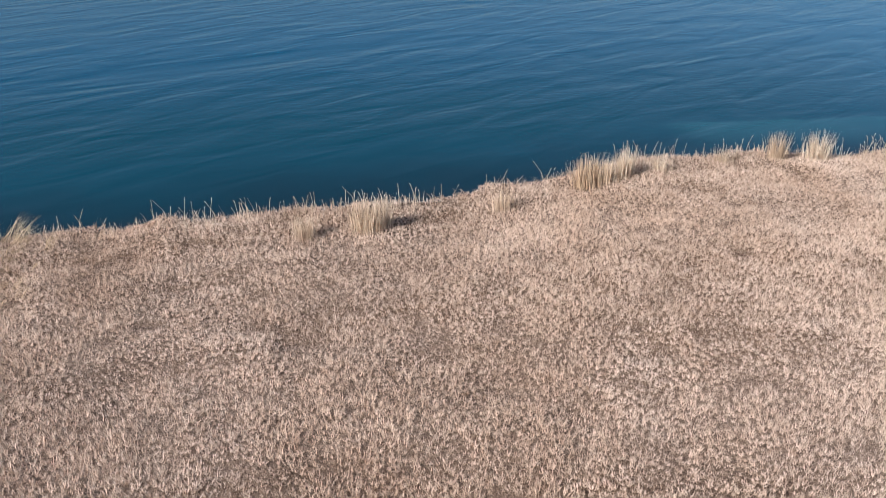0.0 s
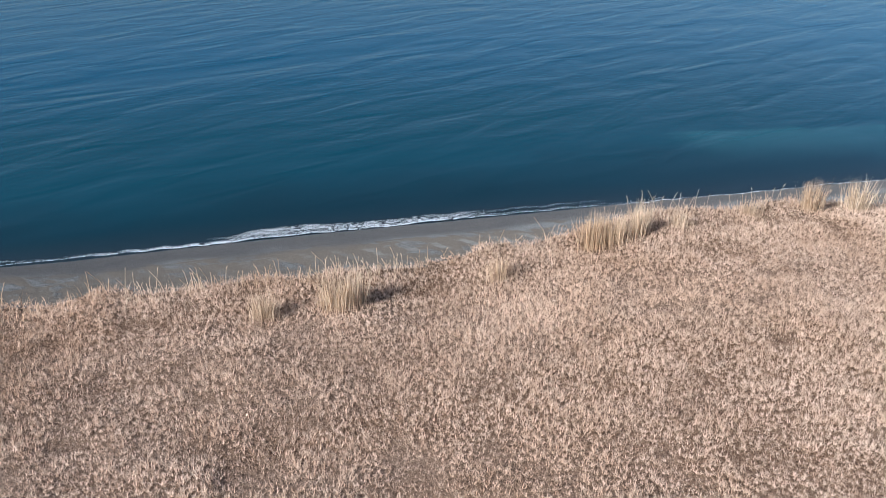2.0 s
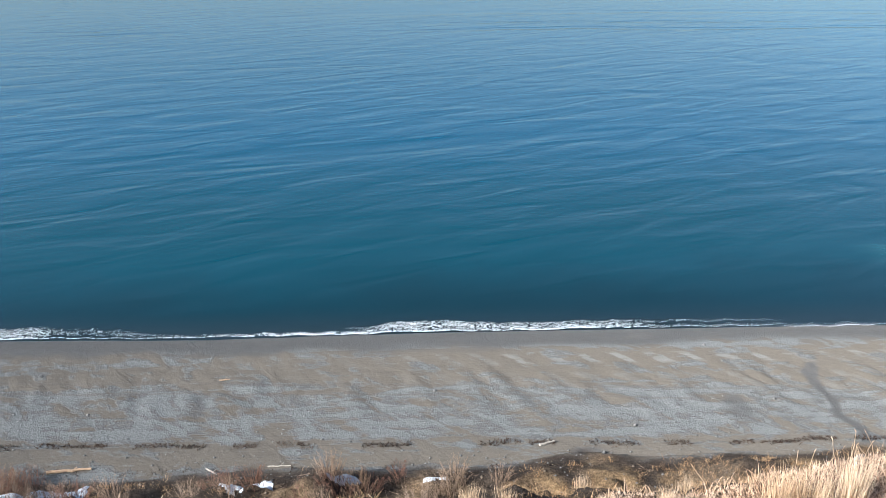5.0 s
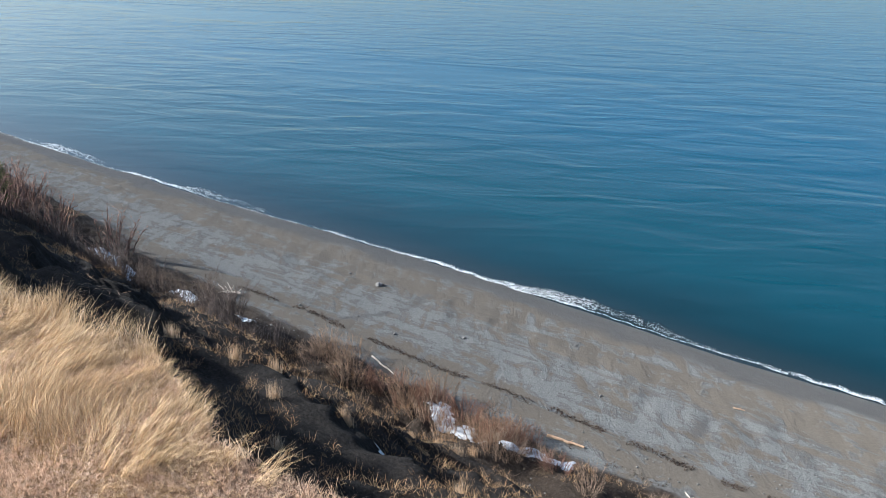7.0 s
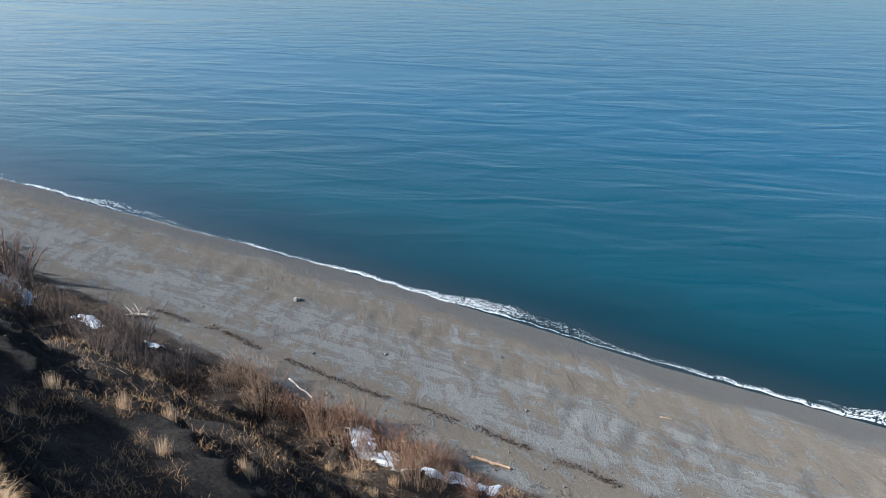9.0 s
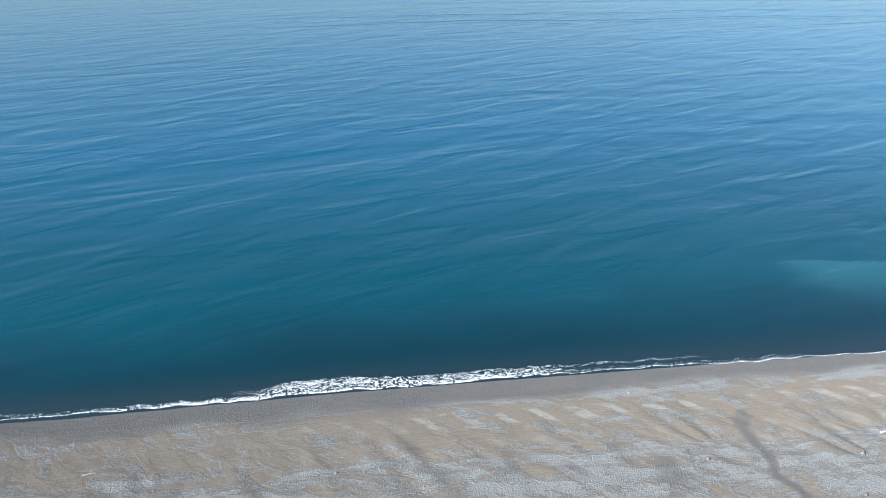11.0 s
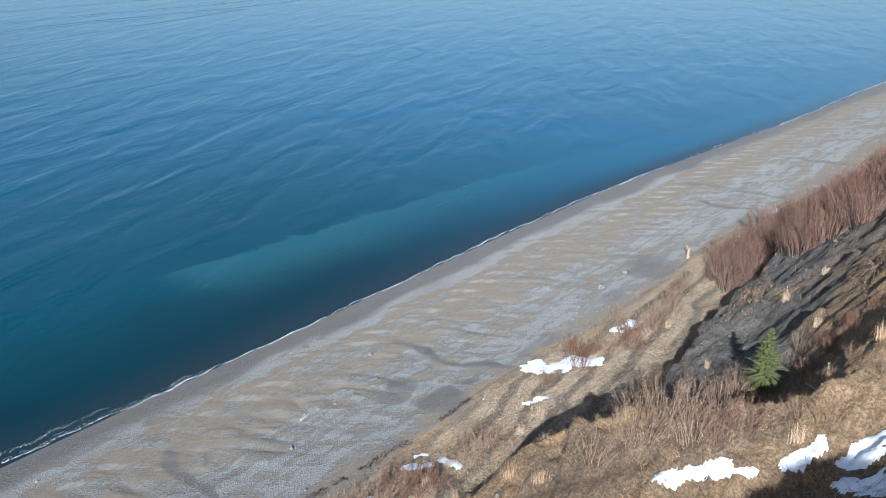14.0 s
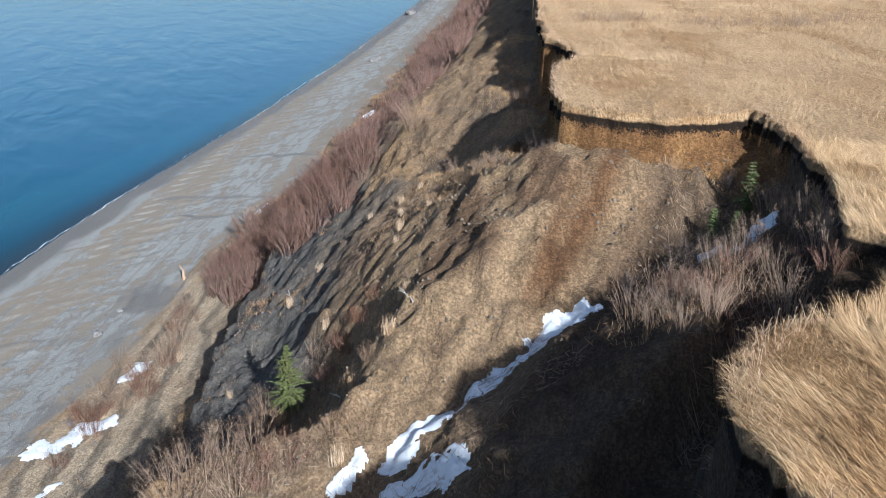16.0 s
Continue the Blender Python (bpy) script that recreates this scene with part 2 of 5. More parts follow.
def water_material():
    k = Net("sea_water", 0.12, 0.44)
    k.b.inputs["IOR"].default_value = 1.333
    g = k.node("ShaderNodeNewGeometry")
    sep = k.node("ShaderNodeSeparateXYZ")
    k.link(g.outputs["Position"], sep.inputs[0])
    x = sep.outputs[0]
    y = attr(k, "reach").outputs["Fac"]
    wob = k.noise(k.pos(0.05, 0.05, 1), 1.0, 3)
    off = k.math('MULTIPLY_ADD', wob, 16.0)
    off.node.inputs[2].default_value = -8.0
    yy = k.math('ADD', y, off)
    deep = k.mix(k.ramp(yy, 18, 75, smooth=True), (0.0003, 0.037, 0.054), (0.0002, 0.052, 0.094))
    mid = k.mix(k.ramp(yy, 3, 20, smooth=True), (0.001, 0.018, 0.025), deep)
    near = k.mix(k.ramp(y, -0.5, 6.0, smooth=True), (0.012, 0.022, 0.026), mid)
    # plume of silt, sharp on its seaward edge
    edge_y = k.math('SUBTRACT', 18.2, k.math('MULTIPLY', k.math('SUBTRACT', x, 50.0), 0.108))
    jag = k.math('MULTIPLY', k.noise(k.pos(0.12, 0.12, 1), 1.0, 4, 0.6), 5.0)
    dd = k.math('SUBTRACT', k.math('SUBTRACT', k.math('ADD', edge_y, jag), 2.5), y)
    f = k.math('MULTIPLY', k.ramp(dd, 0.0, 0.7), k.ramp(dd, 12.0, 1.0, 0.0, 1.0, True))
    f = k.math('MULTIPLY', f, k.ramp(x, 42.0, 48.0, 0, 1, True))
    col = k.mix(k.math('MULTIPLY', f, 0.5), near, (0.022, 0.095, 0.112))
    col = k.mix(k.math('MULTIPLY', k.ramp(x, 55.0, 125.0, 0, 0.75, True), k.ramp(y, 0.5, 5.0, 0, 1, True)), col, (0.0015, 0.070, 0.130))
    w1 = k.noise(k.along(27, 0.07, 0.19), 1.0, 2, 0.45, 0.6)
    w2 = k.noise(k.pos(0.55, 1.1, 1), 1.0, 4, 0.6, 0.4)
    w3 = k.noise(k.pos(3.0, 4.0, 1), 1.0, 3, 0.6)
    big = k.ramp(k.noise(k.pos(0.012, 0.03, 1), 1.0, 3, 0.5), 0.35, 0.65, 0.35, 1.0)
    h = k.math('ADD', k.math('MULTIPLY', w1, 0.85), k.math('MULTIPLY', k.math('MULTIPLY', w2, 0.13), big))
    h = k.math('ADD', h, k.math('MULTIPLY', k.math('MULTIPLY', w3, 0.02), big))
    calm = k.math('MULTIPLY', k.ramp(y, 0.0, 30.0, 0.25, 1.0, True), k.ramp(y, 60.0, 260.0, 1.0, 0.5, True))
    slick = k.ramp(k.noise(k.along(12, 0.0035, 0.02), 1.0, 4, 0.55, 0.8), 0.55, 0.62, 1.0, 0.2, True)
    out = k.math('ADD', y, k.math('MULTIPLY', k.noise(k.pos(0.02, 0.02, 1), 1.0, 4, 0.6), 22.0))
    for at, half, part_of in ((196.0, 3.0, 0.9), (211.0, 2.0, 0.7), (236.0, 5.0, 0.8), (282.0, 8.0, 0.7)):
        ribbon = k.ramp(k.math('ABSOLUTE', k.math('SUBTRACT', out, at)), half, half * 0.4, 0, part_of, True)
        ribbon = k.math('MULTIPLY', ribbon, k.ramp(x, -40.0, 20.0, 0, 1, True))
        slick = k.math('MULTIPLY', slick, k.math('SUBTRACT', 1.0, ribbon))
    h = k.math('MULTIPLY', h, k.math('MULTIPLY', calm, slick))
    return k.done(col, k.bump(h, 1.0, 0.34))


def island_material(name, a, b, rough=0.85, translucent=0.0, tone="", patchy=0.7):
    """Each blade or twig takes its own colour between a and b; tone names a shade that a whole clump shares."""
    k = Net(name, rough, 0.25)
    g = k.node("ShaderNodeNewGeometry")
    col = k.mix(g.outputs["Random Per Island"], a, b)
    patch = k.noise(k.pos(), 0.35, 3, 0.6)
    wide = k.noise(k.pos(0.16, 0.05, 0.1), 1.0, 4, 0.6, 0.6)
    col = k.mix(k.ramp(patch, 0.35, 0.68, 0.0, patchy), col, k.mix(1.0, col, (0.64, 0.55, 0.46), 'MULTIPLY'))
    col = k.mix(k.ramp(wide, 0.45, 0.68, 0.0, patchy), col, k.mix(1.0, col, (0.80, 0.66, 0.50), 'MULTIPLY'))
    if tone:
        col = k.mix(attr(k, tone).outputs["Fac"], k.mix(1.0, col, (0.50, 0.42, 0.36), 'MULTIPLY'), col)
    if translucent:
        tr = k.node("ShaderNodeBsdfTranslucent")
        k.link(col, tr.inputs[0])
        ms = k.node("ShaderNodeMixShader")
        ms.inputs[0].default_value = translucent
        k.link(k.b.outputs[0], ms.inputs[1])
        k.link(tr.outputs[0], ms.inputs[2])
        k.link(ms.outputs[0], k.t.nodes["Material Output"].inputs[0])
    return k.done(col)


def grain_material(name, a, b, scale=6.0, rough=0.9, bump=0.5, stretch=(1, 1, 1)):
    k = Net(name, rough, 0.3)
    n1 = k.noise(k.pos(*stretch), scale, 5, 0.65)
    n2 = k.noise(k.pos(*stretch), scale * 7, 3, 0.6)
    col = k.mix(k.ramp(n1, 0.3, 0.7), a, b)
    col = k.mix(k.ramp(n2, 0.55, 0.8, 0, 0.5), col, k.mix(1.0, col, (0.5, 0.5, 0.5), 'MULTIPLY'))
    return k.done(col, k.bump(k.math('ADD', n1, k.math('MULTIPLY', n2, 0.4)), bump, 0.08))


def snow_material():
    k = Net("old_snow", 0.6, 0.4)
    k.b.inputs["Subsurface Weight"].default_value = 0.0
    d = k.noise(k.pos(), 3.0, 5, 0.7)
    col = k.mix(k.ramp(d, 0.52, 0.75, 0, 0.7), (0.62, 0.65, 0.68), (0.30, 0.27, 0.23))
    return k.done(col, k.bump(k.noise(k.pos(), 7.0, 4, 0.6), 0.6, 0.12))


M_GROUND = ground_material()
M_WATER = water_material()
M_FOAM = grain_material("foam", (0.48, 0.53, 0.56), (0.78, 0.80, 0.82), 9.0, 0.6, 0.3)
M_MAT = island_material("matted_grass", (0.58, 0.42, 0.31), (0.98, 0.79, 0.63), 0.8, 0.15, "tone", 0.35)
M_RIM = island_material("rim_thatch", (0.34, 0.22, 0.145), (0.78, 0.58, 0.43), 0.8, 0.1)
M_STRAW = island_material("straw_grass", (0.29, 0.19, 0.092), (0.86, 0.66, 0.42), 0.75, 0.2)
M_FIELD = island_material("field_straw", (0.36, 0.255, 0.145), (0.66, 0.49, 0.30), 0.8, 0.15, "", 0.5)
M_BROWN = island_material("tussock", (0.26, 0.16, 0.085), (0.55, 0.39, 0.23), 0.8, 0.15)
M_TUFT = island_material("tall_grass", (0.50, 0.38, 0.26), (0.80, 0.65, 0.49), 0.7, 0.2)
M_ALDER = island_material("alder_bark", (0.055, 0.045, 0.042), (0.16, 0.13, 0.12))
M_FAR = island_material("far_alder_bark", (0.12, 0.075, 0.062), (0.27, 0.175, 0.145))
M_PALE = island_material("pale_willow_bark", (0.17, 0.12, 0.09), (0.37, 0.28, 0.21))
M_RED = island_material("red_willow_bark", (0.125, 0.068, 0.052), (0.27, 0.16, 0.118))
M_SPRUCE = island_material("spruce_needles", (0.045, 0.065, 0.020), (0.15, 0.18, 0.075))
M_BARK = grain_material("spruce_bark", (0.07, 0.05, 0.04), (0.16, 0.12, 0.09), 8.0)
M_DRIFT = grain_material("driftwood", (0.26, 0.225, 0.19), (0.48, 0.43, 0.37), 4.0, 0.85, 0.6)
M_DRIFT2 = grain_material("weathered_log", (0.22, 0.14, 0.09), (0.42, 0.30, 0.20), 4.0, 0.85, 0.6)
M_ROCK = grain_material("boulder_stone", (0.07, 0.07, 0.07), (0.22, 0.21, 0.20), 3.0, 0.85, 0.7)
M_WRACK = island_material("seaweed_wrack", (0.022, 0.014, 0.010), (0.085, 0.055, 0.04))
M_EARTH = grain_material("earth_clod", (0.06, 0.048, 0.038), (0.20, 0.155, 0.11), 3.0, 0.95, 0.6)
M_SNOW = snow_material()


# ---- numbers of the land ----
def lattice(ix, iy, seed):
    h = (ix * 374761393 + iy * 668265263 + seed * 1442695041) & 0xFFFFFFFF
    h = ((h ^ (h >> 13)) * 1274126177) & 0xFFFFFFFF
    return ((h ^ (h >> 16)) & 0xFFFFFF) / float(0xFFFFFF)


def vnoise(x, y, seed):
    fx, fy = np.floor(x), np.floor(y)
    ix, iy = fx.astype(np.int64), fy.astype(np.int64)
    u, v = x - fx, y - fy
    u, v = u * u * (3 - 2 * u), v * v * (3 - 2 * v)
    a, b = lattice(ix, iy, seed), lattice(ix + 1, iy, seed)
    c, d = lattice(ix, iy + 1, seed), lattice(ix + 1, iy + 1, seed)
    return (a + (b - a) * u) * (1 - v) + (c + (d - c) * u) * v


def fbm(x, y, size, octaves=4, seed=0, gain=0.5):
    """Noise about 0, in -1 to 1, with features of that size in metres."""
    s, amp, tot = 0.0, 1.0, 0.0
    for o in range(octaves):
        s = s + amp * (vnoise(x / size * 2 ** o + 17.3 * o, y / size * 2 ** o - 9.1 * o, seed + o) * 2 - 1)
        tot += amp
        amp *= gain
    return s / tot * 1.6


def smooth(a, b, v):
    t = np.clip((v - a) / (b - a), 0, 1)
    return t * t * (3 - 2 * t)


# the rim of the plateau, from west to east
# west of x = -24 the unseen rim bulges seaward to shade the slope
RIM = [(-3000, -40), (-400, -49), (-150, -45), (-100, -46), (-60, -50.2), (-45, -52.2), (-30, -54.4), (-24, -55.4), (-20.7, -55.2), (-19.5, -54.9),
       (-17.8, -54.7), (-16.3, -54.6), (-14.4, -54.5), (-13.2, -54.7), (-12.0, -55.1), (-11.1, -55.5), (-9.8, -55.3), (-8.4, -55.2), (-7.2, -55.3),
       (-4.7, -55.3), (-1.8, -55.35), (-0.6, -55.2), (1.9, -54.8), (4.3, -54.2), (6.6, -54.2), (9.5, -54.1), (13.0, -54.3), (14.5, -54.1),
       (17.5, -54.3), (19.3, -55.6), (20.8, -57.0), (22.9, -56.4), (24.4, -56.0),
       (26.6, -56.6), (28.5, -58.2), (30.3, -61), (33, -63.5), (35.4, -63.2), (36.2, -61.8), (39, -62.7), (42.7, -63.1), (46, -62.7),
       (49.5, -62.8), (52.8, -62.3), (51.8, -60.4)]
RIM += [(51.2, -58.8), (51.6, -55.5), (52.9, -52.7), (57.8, -51.8), (63.5, -52.2), (68, -54), (71.5, -53.2), (76, -51.4), (83.2, -50.9), (99.6, -50.5),
        (130, -49.5), (200, -47), (400, -44), (3000, -40)]
PLATEAU = 25.0
TOE_X = [-3000, -150, -112, -95, -77, -56, -40, -19, -6, 2, 20, 50, 75, 95, 112, 270, 3000]
TOE_Y = [-17, -17, -17.5, -18.5, -20.5, -22.5, -22, -23.8, -23, -21.5, -21, -20, -19.8, -19.8, -22, -22.5, -20]
# foot of the clay cliff above the terrace
CLIFF_X = [34, 40, 49, 56, 62, 69, 80.6, 89, 96]
CLIFF_Y = [-36, -34.5, -32, -30.6, -30, -29.6, -28, -26.6, -25.2]
# floor of the gully under the slumped bowl
GULLY = [(46.5, -58.8, 20.8), (41, -54.2, 19.3), (38.3, -50.4, 17.8), (35.7, -47.2, 15.4), (31.5, -43, 12.3), (28, -37, 8.5),
         (26.5, -30, 4.6), (25.5, -22, 2.2)]


def waterline(x):
    """How far the water's edge lies seaward of y = 0."""
    return np.interp(x, [-400, -120, -91, -48, -20, 0, 25, 75, 98, 150, 200, 280, 600],
                     [-6, -4.5, -3.3, -1.2, -1.3, -0.3, 0.2, 0.9, 0.7, -3.2, -6, -8, -8])


def rim_distance(x, y):
    """Metres seaward of the plateau's rim; negative on the plateau."""
    best = np.full(x.shape, 1e9)
    inside = np.zeros(x.shape, bool)
    pts = RIM
    for (x0, y0), (x1, y1) in zip(pts, pts[1:]):
        dx, dy = x1 - x0, y1 - y0
        t = np.clip(((x - x0) * dx + (y - y0) * dy) / (dx * dx + dy * dy), 0, 1)
        best = np.minimum(best, np.hypot(x - x0 - t * dx, y - y0 - t * dy))
        # rim segments lying seaward of the point
        hit = ((x0 <= x) & (x < x1)) | ((x1 <= x) & (x < x0))
        yy = y0 + (x - x0) / (dx if abs(dx) > 1e-9 else 1e-9) * dy
        inside ^= hit & (yy > y)
    return np.where(inside, -best, best)


def gully_floor(x, y):
    best, zz = np.full(x.shape, 1e9), np.zeros(x.shape)
    for (x0, y0, z0), (x1, y1, z1) in zip(GULLY, GULLY[1:]):
        dx, dy = x1 - x0, y1 - y0
        t = np.clip(((x - x0) * dx + (y - y0) * dy) / (dx * dx + dy * dy), 0, 1)
        d = np.hypot(x - x0 - t * dx, y - y0 - t * dy)
        zz = np.where(d < best, z0 + t * (z1 - z0), zz)
        best = np.minimum(best, d)
    return best, zz


def survey(x, y):
    """Height of the land and what it is made of, at arrays of places."""
    x, y = np.asarray(x, float), np.asarray(y, float)
    wx = x + 0.3 * fbm(x, y, 1.7, 3, 11)
    wy = y + 0.3 * fbm(x, y, 1.7, 3, 23) + 0.22 * fbm(x, y, 0.7, 2, 29) * smooth(26, 34, x)
    d = rim_distance(wx, wy)
    toe = np.interp(x, TOE_X, TOE_Y) + 0.9 * fbm(x, y, 9, 2, 5)
    t = toe - y
    yb = y - waterline(x)
    beach = np.interp(np.where(y < -14, y, yb + (y - yb) * smooth(-4, -14, y)), [-60, -24, -19, -12, -4, 0, 10, 60, 200], [5, 2.15, 1.6, 1.0, 0.42, 0.0, -0.8, -4, -8])
    cusp = np.exp(-((y + 11.0) / 4.5) ** 2)
    beach = beach + cusp * (0.2 * np.abs(fbm(x + 0.4 * y, y * 0.45, 2.0, 3, 31)) - 0.03) + 0.04 * fbm(x * 0.4, y, 2.0, 3, 37) * smooth(0, -4, y)
    beach = beach + 0.25 * np.exp(-((y + 20.5) / 1.6) ** 2) * (0.6 + 0.4 * fbm(x, y, 8, 2, 41))
    top = PLATEAU + 0.22 * fbm(x, y, 7, 3, 3) + 0.06 * fbm(x, y, 1.1, 2, 8)
    slope = np.interp(t, [-1, 0, 6, 9, 12, 15, 19, 26, 31, 45], [2.0, 2.2, 3.3, 5.8, 9.5, 12.2, 15.5, 21.0, 23.0, 23.8])
    west = np.interp(t, [-1, 0, 6, 9, 12, 15, 19, 26, 31, 45], [2.0, 2.2, 3.4, 5.2, 8.2, 11.2, 14.6, 18.0, 19.6, 21.5])
    wf = smooth(30, 14, x)
    slope = slope * (1 - wf) + west * wf
    # step of grey clay above the terrace
    m = smooth(34, 39, x) * (1 - smooth(84, 96, x))
    line = np.interp(x, CLIFF_X, CLIFF_Y)
    line = line + 0.8 * fbm(x, y, 5, 3, 51)
    step = np.interp(line - y, [-10, -0.2, 0.5, 4, 8, 12, 20, 26, 40],
                     [2.0, 3.9, 7.1, 9.4, 12.6, 16.2, 21.4, 23.4, 23.8])
    # towards the slumped bowl the cliff's slope leans back into the older surface
    m = m * (1 - 0.55 * smooth(7, 14, line - y) * (1 - smooth(50, 57, x)))
    slope = slope * (1 - m) + step * m
    slope = slope - 1.5 * smooth(53, 60, x) * smooth(19, 28, t)
    gd, gz = gully_floor(x, y)
    gfade = smooth(24, 14, gd)
    slope = np.minimum(slope, (gz + 0.50 * gd) * gfade + 40 * (1 - gfade))
    fan = smooth(27, 33, x) * (1 - smooth(84, 96, x)) * smooth(9.5, 7.0, t)
    rough = smooth(0, 4, t) * smooth(0, 2, d) * (1 - 0.75 * fan)
    slab = smooth(36, 40, x) * (1 - smooth(51, 54, x)) * smooth(-39, -44, y) * smooth(-59, -56, y)
    even = np.maximum(0.8 * slab, 0.6 * smooth(33, 38, x) * (1 - smooth(80, 95, x)))
    slope = slope + rough * (0.85 * (1 - even) * fbm(x, y, 6, 4, 61) + 0.34 * np.abs(fbm(x, y, 1.6, 3, 67)) - 0.11 + 0.16 * fbm(x, y, 0.7, 2, 69))
    u, v = x * 0.92 - y * 0.38, x * 0.38 + y * 0.92
    hollow = smooth(34, 38, x) * (1 - smooth(50, 54, x)) * smooth(-40, -45, y)
    slope = slope + rough * (1 - hollow) * smooth(24, 34, x) * 0.17 * fbm((x - 0.09 * y) * 0.12, y + 0.09 * x, 1.1, 4, 63)
    slope = slope + rough * hollow * 0.22 * fbm(u * 0.15, v, 1.0, 4, 65)
    benches = smooth(20, -5, x)
    slope = slope + rough * benches * 0.55 * np.sin((slope * 2.1 + 2.5 * fbm(x, y, 7, 2, 71)))
    # undercut scarp beneath the turf
    sc = np.interp(x, [-200, -60, -20, 5, 18, 23, 30, 36, 42, 47, 54, 62, 72, 80, 100, 130],
                   [4.0, 5.0, 6.0, 6.0, 6.0, 6.5, 5.5, 3.0, 1.6, 1.0, 1.1, 2.6, 2.6, 2.8, 2.2, 1.5])
    under = top - sc * smooth(0.0, 1.1, d) - 0.55 * np.clip(d - 1.1, 0, None)
    lowest = np.interp(x, [18, 21, 33, 37, 46, 50, 58], [0, 1, 1, 0, 0, 1, 0])
    slope = np.where(d < 14, np.minimum(slope, under + 40 * smooth(3, 9, d) * (1 - 0.6 * lowest)), slope)
    # crack at the foot of the scarp, behind the slumped block
    crack = smooth(45.5, 47.5, x) * (1 - smooth(58, 66, x)) * smooth(-60.5, -58.5, y)
    slope = slope + crack * (1.0 * smooth(1.6, 2.2, d) * smooth(8.0, 2.6, d) - 1.3 * np.exp(-((d - 1.65 - 0.25 * fbm(x, y, 2.0, 2, 73)) / 0.3) ** 2))
    z = np.where(d < 0, top, np.minimum(slope, top))
    low = np.minimum(beach, 5)
    z = np.where(t < 0, low, np.where(d < 0, top, np.maximum(z, low)))
    return z, d, t, gd


def height(x, y):
    return float(survey(np.array([x]), np.array([y]))[0][0])


def blend(col, target, f):
    return col * (1 - f[:, None]) + np.array(target)[None, :] * f[:, None]


def axis(stops):
    out = []
    for a, b, n in stops:
        out += list(np.linspace(a, b, n, endpoint=False))
    return np.array(out + [stops[-1][1]])


def sheet(name, co, nx, ny, mat):
    """A quad sheet from rows of vertices."""
    me = bpy.data.meshes.new(name)
    i = np.arange(nx * ny).reshape(ny, nx)
    q = np.stack([i[:-1, :-1], i[:-1, 1:], i[1:, 1:], i[1:, :-1]], -1).reshape(-1)
    me.vertices.add(nx * ny)
    me.vertices.foreach_set("co", co.astype(np.float32).ravel())
    me.loops.add(len(q))
    me.loops.foreach_set("vertex_index", q.astype(np.int32))
    me.polygons.add(len(q) // 4)
    me.polygons.foreach_set("loop_start", np.arange(0, len(q), 4, dtype=np.int32))
    me.polygons.foreach_set("use_smooth", np.ones(len(q) // 4, bool))
    me.update(calc_edges=True)
    me.materials.append(mat)
    return me


